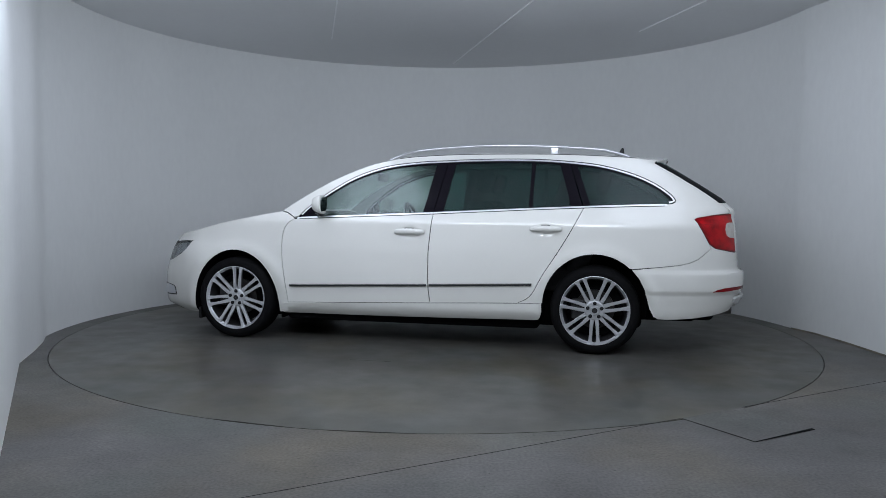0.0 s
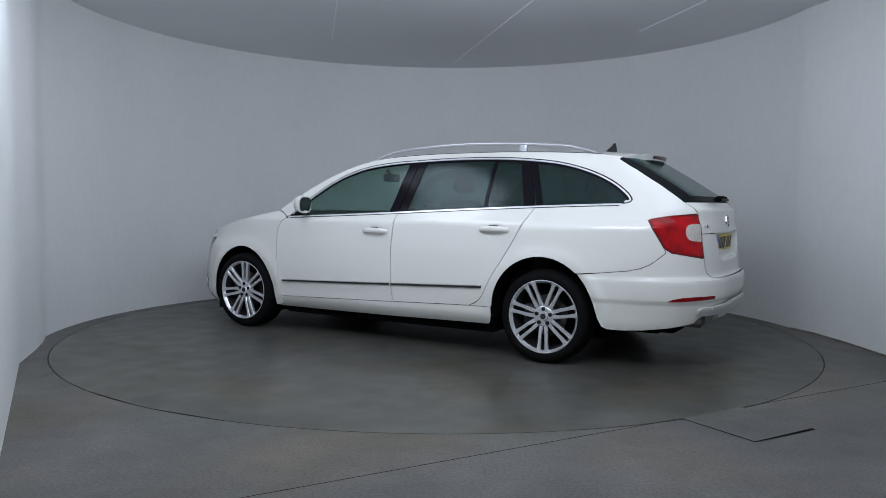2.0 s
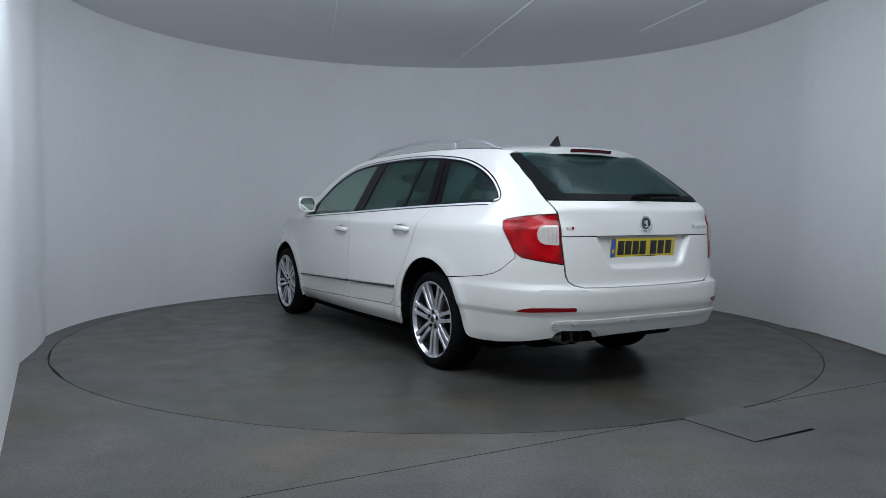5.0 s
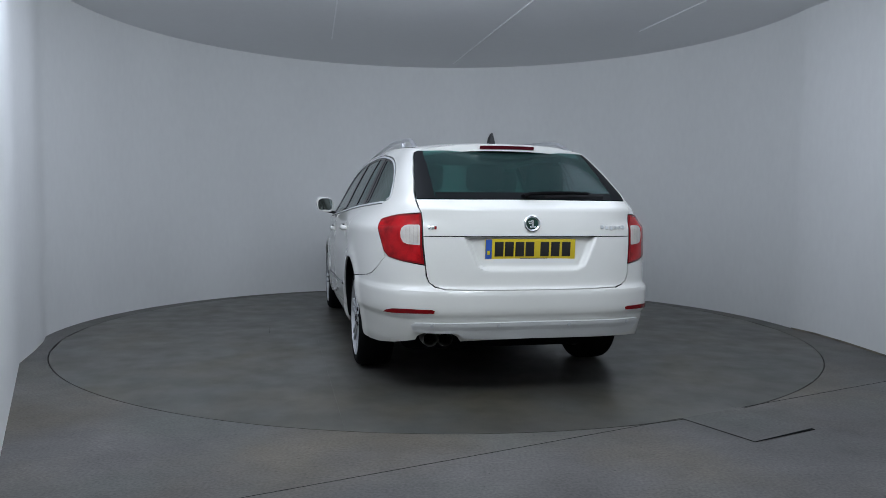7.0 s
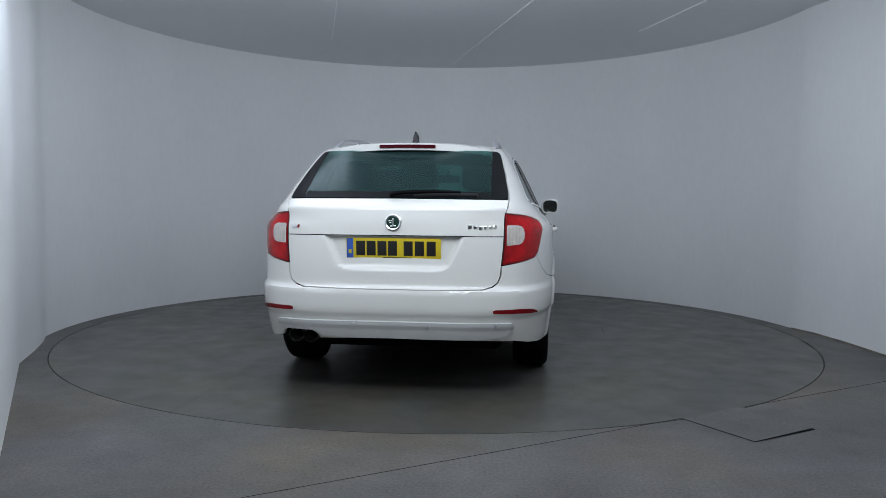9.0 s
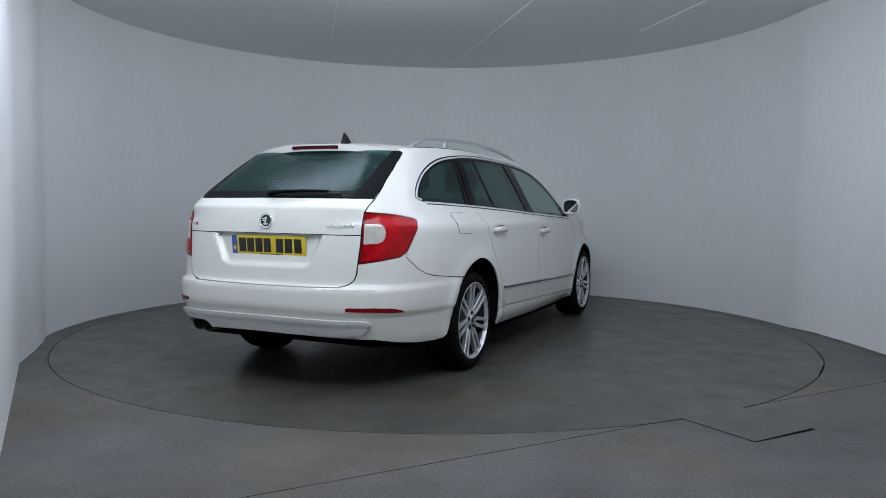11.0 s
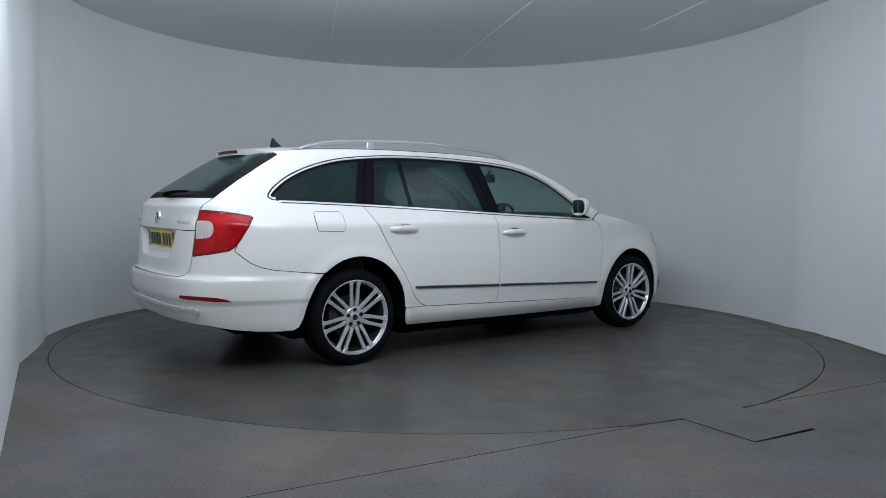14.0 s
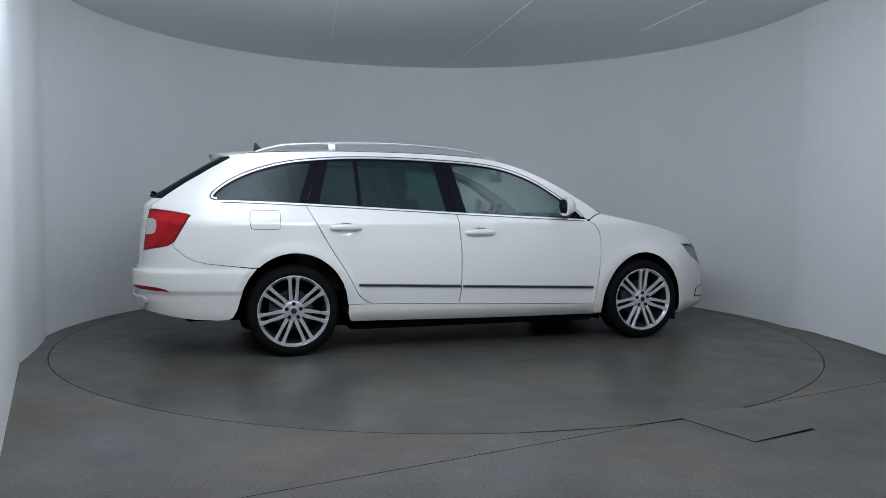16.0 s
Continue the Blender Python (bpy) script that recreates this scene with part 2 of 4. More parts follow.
POWER = curve([.2, .95, 1.12, 1.5], [4.7, 5.0, 8.0, 8.0])
XC = 0.6


def half_width(x, z):
    """The body's half width at x and z, from the rear corner to the nose."""
    x, z = np.asarray(x, float), np.asarray(z, float)
    n = POWER(z)
    u = np.clip((XC - x) / (XC - REAR(z)), 0, 1)
    v = np.clip((x - 1.6) / (NOSE(np.minimum(z, .78)) - 1.6), 0, 1)
    b = np.clip((XC - x) / 1.5, 0, 1) ** 1.5
    taper = 1 - (0.02 + 0.10 * np.clip((z - .95) / .15, 0, 1)) * b
    taper = taper * (1 - 0.03 * np.clip((x - 1.2) / 1.1, 0, 2) ** 1.5)
    y = HALF(z) * (1 - u**n) ** (1 / n) * (1 - v**4.0) ** 0.25 * taper + FLARE_X(x) * FLARE_Z(z)
    y = y - 0.018 * np.exp(-((x + .12) / .32) ** 2) * np.clip((z - 1.0) / .2, 0, 1)       # the roof draws in over the quarter glass
    for cx, cz in ((0.0, .318), (2.757, .30)):            # lips round the wheel arches
        r = np.hypot(x - cx, z - cz)
        y = y + 0.012 * np.exp(-((r - 0.415) / 0.04) ** 2) * (z > 0.2) * np.clip((u < 0.9) * 1.0, 0, 1)
    on = np.clip((-.26 - x) / .06, 0, 1) * (y > 0.02)             # the bumper stands a little proud of the wings
    step = lambda a, b: np.clip((z - a) / (b - a), 0, 1) ** 2 * (3 - 2 * np.clip((z - a) / (b - a), 0, 1))
    y = y + on * (0.005 * step(.449, .463) * (1 - step(.590, .612)) - 0.004 * (1 - step(.449, .463)))
    return y


RING = 1.2


def skin(d, z):
    """A point of the skin: d is x along the side, and below 0 it runs on round the tail to the other side."""
    d, z = np.atleast_1d(np.asarray(d, float)), np.atleast_1d(np.asarray(z, float))
    psi = np.pi / 2 + np.minimum(d, 0) * RING
    s, c = np.sin(psi), np.cos(psi)
    lo, hi = np.zeros_like(d), np.full_like(d, 1.6)
    for _ in range(36):
        m = (lo + hi) / 2
        out = (np.abs(m * s) >= half_width(-m * c, z)) | (-m * c <= REAR(z))
        lo, hi = np.where(out, lo, m), np.where(out, m, hi)
    m = (lo + hi) / 2
    x = np.where(d >= 0, d, -m * c)
    y = np.where(d >= 0, half_width(d, z), m * s)
    return np.stack([x, y, z], -1)


def d_side(x, z):
    return x if x >= 0 else (np.arctan2(float(half_width(x, z)), -x) - np.pi / 2) / RING


def d_rear(y, z):
    a, lo, hi = abs(y), -1.3, 0.3
    for _ in range(36):
        m = (lo + hi) / 2
        lo, hi = (m, hi) if m <= REAR(z) or half_width(m, z) < a else (lo, m)
    d = (np.arctan2(a, -lo) - np.pi / 2) / RING
    return d if y >= 0 else -np.pi / RING - d


def spline(pts, k=5):
    """A smooth line through points, k steps between each two."""
    P = np.array(pts, float)
    Q = np.vstack([2 * P[0] - P[1], P, 2 * P[-1] - P[-2]])
    out = []
    for i in range(1, len(P)):
        a, b, c, d = Q[i - 1], Q[i], Q[i + 1], Q[i + 2]
        for t in np.arange(k) / k:
            out.append(0.5 * (2 * b + (c - a) * t + (2 * a - 5 * b + 4 * c - d) * t * t + (3 * b - a - 3 * c + d) * t**3))
    return [tuple(p) for p in out] + [tuple(P[-1])]


def side(pts):
    return [(d_side(x, z), z) for x, z in pts]


def tail(pts):
    return [(d_rear(y, z), z) for y, z in pts]


def even(pts, step):
    """A closed outline cut into short steps."""
    out = []
    n = len(pts)
    for i in range(n):
        a, b = np.array(pts[i]), np.array(pts[(i + 1) % n])
        L = np.hypot(*(b - a))
        if L < 1e-5:
            continue
        k = max(1, int(round(L / step)))
        out += [tuple(a + (b - a) * j / k) for j in range(k)]
    return out


def shrunk(pts, g):
    """An outline drawn in by g on all sides."""
    P = np.array(pts)
    a, b = np.roll(P, 1, 0), np.roll(P, -1, 0)
    t0, t1 = P - a, b - P
    t0 /= np.linalg.norm(t0, axis=1)[:, None]
    t1 /= np.linalg.norm(t1, axis=1)[:, None]
    area = np.sum(P[:, 0] * b[:, 1] - b[:, 0] * P[:, 1])
    n0, n1 = np.stack([-t0[:, 1], t0[:, 0]], -1), np.stack([-t1[:, 1], t1[:, 0]], -1)
    n = n0 + n1
    n /= np.maximum(np.linalg.norm(n, axis=1), 0.5)[:, None]
    return [tuple(p) for p in P + n * g * np.sign(area)]


def in_outline(P, poly):
    x, y = P[:, 0], P[:, 1]
    r = np.zeros(len(P), bool)
    for (x0, y0), (x1, y1) in zip(poly, poly[1:] + poly[:1]):
        if y0 != y1:
            r ^= ((y0 > y) != (y1 > y)) & (x < (x1 - x0) * (y - y0) / (y1 - y0) + x0)
    return r


def sheet(poly, step=0.035, lift=0.0, thick=0.014, gap=0.0020, shape=None, mirror=False):
    """A bent plate on the car's skin with the given outline, lifted off it, of its own thickness."""
    poly = even(poly, step)
    if gap:
        poly = shrunk(poly, gap)
    A = np.array(poly)
    gx, gy = np.meshgrid(np.arange(A[:, 0].min(), A[:, 0].max(), step), np.arange(A[:, 1].min(), A[:, 1].max(), step))
    G = np.stack([gx.ravel(), gy.ravel()], -1)
    if len(G):
        G = G[in_outline(G, poly)]
    if len(G):
        near = np.min(np.hypot(G[:, None, 0] - A[None, :, 0], G[:, None, 1] - A[None, :, 1]), 1)
        G = G[near > 0.45 * step]
    n = len(poly)
    pts = [Vector(p) for p in poly] + [Vector(g) for g in G]
    v2, _, tris, _, _, _ = delaunay_2d_cdt(pts, [(i, (i + 1) % n) for i in range(n)], [], 1, 1e-6)
    D = np.array([(v.x, v.y) for v in v2])

    def place(D):
        P = skin(D[:, 0], D[:, 1])
        return shape(P) if shape else P
    P = place(D)
    e = 0.004
    du = place(D + [e, 0]) - place(D - [e, 0])
    dv = place(D + [0, e]) - place(D - [0, e])
    N = np.cross(dv, du)
    N /= np.maximum(np.linalg.norm(N, axis=1), 1e-9)[:, None]
    N *= np.sign(np.sum(N * (P - [0.9, 0, 0.75]) * [0.35, 1, 0.3], axis=1))[:, None]
    top, low = P + N * lift, P + N * (lift - thick)
    if mirror:
        top, low = top * [1, -1, 1], low * [1, -1, 1]
    bm = bmesh.new()
    vt, vl = [bm.verts.new(p) for p in top], [bm.verts.new(p) for p in low]
    count = {}
    for f in tris:
        a = [top[i] for i in f]
        nrm = np.cross(a[1] - a[0], a[2] - a[0])
        ref = N[f[0]] * ([1, -1, 1] if mirror else [1, 1, 1])
        f = list(f) if nrm @ ref > 0 else list(f)[::-1]
        bm.faces.new([vt[i] for i in f])
        bm.faces.new([vl[i] for i in f[::-1]])
        for i, j in zip(f, f[1:] + f[:1]):
            count[(i, j)] = 1
    for i, j in count:
        if (j, i) not in count:
            bm.faces.new((vt[j], vt[i], vl[i], vl[j]))
    return bm


def grid(rows, thick=0.0, down=(0, 0, -1)):
    """A plate through rows of points."""
    bm = bmesh.new()
    V = [[bm.verts.new(p) for p in r] for r in rows]
    for a, b in zip(V, V[1:]):
        for i in range(len(a) - 1):
            bm.faces.new((a[i], a[i + 1], b[i + 1], b[i]))
    if thick:
        o = Vector(down) * thick
        L = [[bm.verts.new(v.co + o) for v in r] for r in V]
        for a, b in zip(L, L[1:]):
            for i in range(len(a) - 1):
                bm.faces.new((a[i], b[i], b[i + 1], a[i + 1]))
        rim = V[0] + [r[-1] for r in V[1:]] + V[-1][-2::-1] + [r[0] for r in V[-2:0:-1]]
        rlow = L[0] + [r[-1] for r in L[1:]] + L[-1][-2::-1] + [r[0] for r in L[-2:0:-1]]
        for i in range(len(rim)):
            j = (i + 1) % len(rim)
            bm.faces.new((rim[i], rlow[i], rlow[j], rim[j]))
    bmesh.ops.recalc_face_normals(bm, faces=bm.faces[:])
    return bm


def tube(path, rx, ry, segs=12, up=(0, 0, 1)):
    """A closed bar of oval section along a path; rx sideways, ry along up."""
    bm = bmesh.new()
    P = [Vector(p) for p in path]
    rings = []
    for i, p in enumerate(P):
        d = (P[min(i + 1, len(P) - 1)] - P[max(i - 1, 0)]).normalized()
        s = d.cross(Vector(up)).normalized()
        u = s.cross(d)
        k = rx if not callable(rx) else rx(i / (len(P) - 1))
        m = ry if not callable(ry) else ry(i / (len(P) - 1))
        rings.append([bm.verts.new(p + s * k * math.cos(a) + u * m * math.sin(a)) for a in np.linspace(0, 2 * math.pi, segs, endpoint=False)])
    for a, b in zip(rings, rings[1:]):
        for i in range(segs):
            bm.faces.new((a[i], a[(i + 1) % segs], b[(i + 1) % segs], b[i]))
    bm.faces.new(rings[0])
    bm.faces.new(rings[-1])
    bmesh.ops.recalc_face_normals(bm, faces=bm.faces[:])
    return bm


def blob(points, radius, bm=None):
    """A rounded block: a box of the given corners, bevelled."""
    bm = bm or bmesh.new()
    (x0, y0, z0), (x1, y1, z1) = points
    vs = box(bm, x0, x1, y0, y1, z0, z1)
    es = {e for v in vs for e in v.link_edges}
    bmesh.ops.bevel(bm, geom=list(es), offset=radius, segments=4, affect="EDGES", profile=0.5)
    return bm


# ---- the car: materials ----
def glass(name, tint, gloss=0.18, shine=0.045, haze=0.02):
    m = bpy.data.materials.new(name)
    m.use_nodes = True
    n, l = m.node_tree.nodes, m.node_tree.links
    n.remove(n["Principled BSDF"])
    tr, gl, mix, fr = n.new("ShaderNodeBsdfTransparent"), n.new("ShaderNodeBsdfGlossy"), n.new("ShaderNodeMixShader"), n.new("ShaderNodeLayerWeight")
    power, scale = n.new("ShaderNodeMath"), n.new("ShaderNodeMath")
    power.operation, scale.operation = "POWER", "MULTIPLY_ADD"
    power.inputs[1].default_value, scale.inputs[1].default_value, scale.inputs[2].default_value = 5.0, 0.9, shine
    tr.inputs[0].default_value = (*tint, 1)
    gl.inputs["Roughness"].default_value = gloss
    fr.inputs["Blend"].default_value = 0.5
    l.new(fr.outputs["Facing"], power.inputs[0])
    l.new(power.outputs[0], scale.inputs[0])
    l.new(scale.outputs[0], mix.inputs[0])
    l.new(tr.outputs[0], mix.inputs[1])
    l.new(gl.outputs[0], mix.inputs[2])
    # teal haze of reflected light, put into the glass as a diffuse colour
    haze_mix, teal_haze = n.new("ShaderNodeMixShader"), n.new("ShaderNodeBsdfDiffuse")
    haze_mix.inputs[0].default_value, teal_haze.inputs[0].default_value = haze, (0.16, 0.36, 0.35, 1)
    l.new(mix.outputs[0], haze_mix.inputs[1])
    l.new(teal_haze.outputs[0], haze_mix.inputs[2])
    l.new(haze_mix.outputs[0], n["Material Output"].inputs[0])
    return m


PAINT = mat("white_car_paint", (0.695, 0.69, 0.65), 0.5, vary=0.012, scale=3.0, coat=1.0)
BLACK = mat("black_plastic", (0.012, 0.012, 0.013), 0.5, vary=0.1, scale=6, spec=0.25)
GLOSS_BLACK = mat("gloss_black_trim", (0.006, 0.005, 0.008), 0.14, vary=0.05, scale=4, spec=0.10)
FRIT = mat("black_glass_border", (0.006, 0.007, 0.008), 0.5, vary=0.1, scale=6, spec=0.08)
TRIM = mat("bright_satin_trim", (0.84, 0.85, 0.86), 0.35, 0.6, vary=0.03, scale=7)
# black underside and wiper; on the shells, the shade in gaps as colour
SHADE = mat("black_parts_and_gap_shade", (0.006, 0.006, 0.0065), 1.0, vary=0.1, scale=5, spec=0.02)
RUBBER = mat("tyre_rubber", (0.006, 0.006, 0.0065), 0.75, vary=0.2, scale=9, bump=0.2, bump_scale=120, spec=0.06)
ALLOY = mat("silver_alloy", (0.60, 0.61, 0.63), 0.28, 0.6, vary=0.05, scale=5)
# dark hub cap; barrel, caliper and brake steel hold the shade behind the spokes
DARK_ALLOY = mat("dark_alloy_with_shade", (0.04, 0.04, 0.042), 0.45, 0.6, vary=0.2, scale=6)
STEEL = mat("brake_steel", (0.05, 0.048, 0.046), 0.4, 0.9, vary=0.2, scale=12)
PIPE_STEEL = mat("dark_pipe_steel", (0.20, 0.195, 0.19), 0.35, 0.85, vary=0.3, scale=20)
CHROME = mat("bright_chrome", (0.82, 0.83, 0.85), 0.1, 1.0, vary=0.03, scale=7)
SATIN = mat("silver_grey_trim", (0.55, 0.56, 0.58), 0.3, 0.7, vary=0.04, scale=6)
STRIP = mat("dark_grey_trim", (0.03, 0.032, 0.035), 0.3, 0.2, vary=0.08, scale=5)
CLOTH = mat("dark_seat_fabric", (0.05, 0.05, 0.053), 0.9, vary=0.2, scale=8, bump=0.08, bump_scale=300)
LINING = mat("grey_headlining", (0.22, 0.22, 0.21), 0.9, vary=0.05, scale=4)
PLATE = mat("yellow_number_plate", (0.62, 0.47, 0.02), 0.35, vary=0.03, scale=9)
BLUE = mat("blue_plate_band", (0.03, 0.10, 0.42), 0.35, vary=0.03, scale=9)
INK = mat("black_ink", (0.012, 0.012, 0.012), 0.4)
RED = mat("red_lamp_lens", (0.34, 0.002, 0.005), 0.2, vary=0.45, scale=11, bump=0.25, bump_scale=45, coat=0.3, spec=0.12, broad=2.5)
DEEP_RED = mat("deep_red_reflector", (0.20, 0.003, 0.006), 0.2, vary=0.3, scale=40, coat=0.3, spec=0.2)
INSERT = mat("silver_painted_plastic", (0.60, 0.605, 0.60), 0.45, vary=0.03, scale=5, coat=0.2)
BRAKE_RED = mat("dark_brake_lens", (0.055, 0.004, 0.008), 0.2, vary=0.2, scale=30, spec=0.3)
RIB = mat("lens_rib", (0.40, 0.36, 0.32), 0.3, vary=0.2, scale=30, coat=0.5)
CLEAR = mat("milky_lamp_lens", (0.52, 0.48, 0.44), 0.15, vary=0.2, scale=30, coat=1.0)
GREEN = mat("dark_green_enamel", (0.012, 0.035, 0.026), 0.2, vary=0.1, scale=30)
GLASS_FRONT = glass("pale_green_glass", (0.74, 0.83, 0.80))
GLASS_REAR = glass("privacy_glass", (0.27, 0.43, 0.41), shine=0.034, haze=0.03)
GLASS_SCREEN = glass("dark_screen_glass", (0.26, 0.46, 0.44), shine=0.012, haze=0.05)
LAMP_GLASS = glass("clear_lamp_glass", (0.9, 0.92, 0.93))
MIRROR = mat("mirror_glass", (0.19, 0.22, 0.21), 0.04, 1.0)

car = tagged(new("estate_car"), "white estate car with silver alloy wheels on a turntable", "car")


def fit(name, bm, material, parent=None, label="", smooth=True):
    """A part of the car, or of one of its parts."""
    ob = part(name, bm, material, parent or car, label, smooth)
    if parent is None:
        ob.location = (OX, OY, 0)
    return ob


# lines on the side, x and z
GAP_F = spline([(2.318, .300), (2.332, .41), (2.358, .58), (2.366, .70), (2.362, .80), (2.344, .87), (2.305, .918), (2.262, .942)], 3)
GAP_M = spline([(1.190, .333), (1.203, .43), (1.206, .55), (1.206, .655), (1.203, .74), (1.195, .821), (1.186, .90), (1.178, .990)], 3)
GAP_R = spline([(.548, .356), (.487, .385), (.45, .42), (.426, .455), (.368, .567), (.272, .717), (.176, .879), (.091, 1.043)], 3)
BELT = curve([-.55, -.425, -.172, .223, .832, 1.21, 1.686, 2.146, 2.3], [1.075, 1.073, 1.065, 1.049, 1.019, .999, .977, .957, .948])
GLASS_TOP = [(2.235, .962), (2.166, 1.040), (2.055, 1.128), (1.868, 1.248), (1.69, 1.322), (1.52, 1.363), (1.30, 1.387), (1.17, 1.393), (.83, 1.406), (.49, 1.405), (.237, 1.391),
             (-.015, 1.361), (-.224, 1.306), (-.386, 1.237), (-.498, 1.162), (-.542, 1.113), (-.538, 1.089), (-.50, 1.078), (-.425, 1.074)]
TOP_LINE = spline(GLASS_TOP, 4)
EDGE = curve([-.46, -.42, -.3, -.1, .2, .5, .9, 1.2, 1.4, 1.55, 1.69, 1.87, 2.0, 2.1, 2.2, 2.3, 2.38], [1.390, 1.395, 1.408, 1.422, 1.435, 1.441, 1.441, 1.433, 1.420, 1.400, 1.368, 1.300, 1.240, 1.185, 1.125, 1.060, 1.003])
SILL = curve([.3, .55, 1.45, 2.33, 2.4], [.360, .355, .326, .298, .296])
LOW = curve([.3, .40, 1.46, 2.39, 2.5], [.236, .235, .219, .212, .212])


def arch(cx, cz, rx, rz, a0, a1, n=22):
    return [(cx + rx * math.cos(radians(a)), cz + rz * math.sin(radians(a))) for a in np.linspace(a0, a1, n)]


ARCH_R = arch(0.008, .345, .360, .375, -17, 132)[::-1]            # from behind to before
ARCH_F = arch(2.762, .243, .366, .452, -4, 183, 30)


def line(fn, x0, x1, n=12, add=0.0):
    return [(x, float(fn(x)) + add) for x in np.linspace(x0, x1, n)]


LAMP = side([(-.772, .800), (-.738, .861), (-.70, .925), (-.668, .972), (-.685, .982), (-.75, .994), (-.82, 1.005)]) + tail([(.603, 1.013), (.601, .93), (.600, .848), (.590, .737)]) + side([(-.893, .754), (-.815, .770)])
CUT = [(-.247, .622), (-.40, .634), (-.562, .652), (-.64, .670), (-.70, .698), (-.784, .770)]
D_PILLAR = [(.606, 1.016), (.617, 1.05), (.622, 1.085), (.603, 1.2), (.578, 1.3), (.552, 1.375)]


FRONT_CUT = spline([(2.945, .634), (2.99, .664), (3.04, .704), (3.09, .738), (3.135, .751), (3.19, .753)], 3)
LAMP_LOW = [(3.19, .746), (3.235, .693), (3.295, .650), (3.37, .618), (3.44, .590), (3.51, .572)]
LAMP_TOP = [(3.515, .65), (3.475, .703), (3.40, .730), (3.33, .743), (3.25, .749)]


def hollow(xm, z):
    """The finger hollow behind a door handle."""
    def bend(P):
        r = np.clip(1 - ((P[:, 0] - xm) / .080) ** 2 - ((P[:, 2] - z + .006) / .046) ** 2, 0, 1)
        return P - np.stack([0 * r, .015 * r, 0 * r], -1)
    return bend


def tuck(P):
    """The sill turns in towards its lower edge."""
    low = np.clip((.305 - P[:, 2]) / .09, 0, 1)
    return P - np.stack([0 * low, .030 * low ** 1.6, 0 * low], -1)


def body_side(mirror):
    """The painted panels, windows and trim of one side."""
    k = dict(mirror=mirror)
    wing = GAP_F + [(2.285, .960), (2.33, .985), (2.38, .998), (2.5, .978), (2.7, .939), (2.9, .899), (3.05, .863), (3.16, .834), (3.26, .819), (3.34, .801), (3.41, .778), (3.44, .752)]
    wing += [(3.40, .738), (3.33, .748), (3.25, .753)] + FRONT_CUT[::-1] + [q for q in ARCH_F if q[0] < FRONT_CUT[0][0]] + [(2.36, .222), (2.325, .23)]
    fit("front_wing", sheet(side(wing), 0.03, gap=.001, **k), PAINT)
    door_f = GAP_F + [(2.235, .946)] + line(BELT, 2.2, 1.178, 14, -.010) + GAP_M[::-1] + line(SILL, 1.19, 2.318, 10)
    front_door = fit("front_door", sheet(side(door_f), 0.016, gap=.0032, shape=hollow(1.3465, .858), **k), PAINT)
    door_r = GAP_M + line(BELT, 1.178, .091, 14, -.010)[1:] + GAP_R[::-1] + line(SILL, .548, 1.19, 8)
    rear_door = fit("rear_door", sheet(side(door_r), 0.016, gap=.0032, shape=hollow(.3515, .893), **k), PAINT)
    sill = line(SILL, 2.33, .375, 20) + [(.372, .30), (.385, .255), (.40, .238)] + line(LOW, .44, 2.38, 20) + [(2.375, .23), (2.35, .29)]
    fit("sill", sheet(side(sill), 0.015, lift=0.004, shape=tuck, **k), PAINT)
    # roof rail, pillars and rear wing in one pressing
    frame_up = [(x, float(EDGE(x))) for x in np.linspace(-.42, 2.38, 46)]
    loop = (side(line(SILL, .55, .372, 4)) + side([q for q in ARCH_R[::-1] if (q[0] > -.24 or q[1] > .61) and not (q[0] > 0 and q[1] < .37)]) + side(CUT) + LAMP[:7]
            + tail(D_PILLAR) + side(frame_up) + side([(2.33, .99), (2.27, .955)]) + side(TOP_LINE) + side(line(BELT, -.40, .091, 10, -.008)) + side(GAP_R[::-1]))
    fit("side_frame", sheet(loop, 0.03, **k), PAINT)
    # bright line round the windows
    ring = TOP_LINE + line(BELT, -.38, 2.1, 14)
    outer = shrunk(ring, .0065)[:len(TOP_LINE)]
    seal = shrunk(ring, .030)[:len(TOP_LINE)]
    fit("window_seal", sheet(side([(x, z + .004) for x, z in TOP_LINE[:-6]] + seal[-7:3:-1]), 0.03, lift=-.003, gap=0, thick=.003, **k), GLOSS_BLACK)
    inner = shrunk(ring, .0165)[:len(TOP_LINE)]
    fit("window_trim", sheet(side(outer[1:-4] + inner[-5:0:-1]), 0.03, lift=0.002, gap=0, thick=0.01, **k), TRIM, label="bright strip round the windows")
    fit("belt_seal", sheet(side(line(BELT, 2.22, -.47, 30, -.007) + line(BELT, -.47, 2.22, 30, -.013)), 0.03, lift=0.002, gap=0, thick=0.01, **k), BLACK)
    fit("belt_trim", sheet(side(line(BELT, 2.24, -.485, 30, .002) + line(BELT, -.485, 2.24, 30, -.009)), 0.03, lift=0.003, gap=0, thick=0.01, **k), TRIM, label="bright belt strip")
    # glass and black pillars, set a little into the body
    b = lambda x0, x1: line(BELT, x0, x1, 10, .002)
    t_line = [(x, z - .008) for x, z in TOP_LINE]
    def top(x0, x1):
        xs, zs = [p[0] for p in t_line[:61]][::-1], [p[1] for p in t_line[:61]][::-1]
        return [(x, float(np.interp(x, xs, zs))) for x in np.linspace(x0, x1, 14)]
    fg = top(1.188, 2.10) + b(2.10, 1.258)
    fit("front_window", sheet(side(fg), 0.04, lift=-.006, thick=.004, gap=0, **k), GLASS_FRONT, front_door, "pale green tinted door window").location = (0, 0, 0)
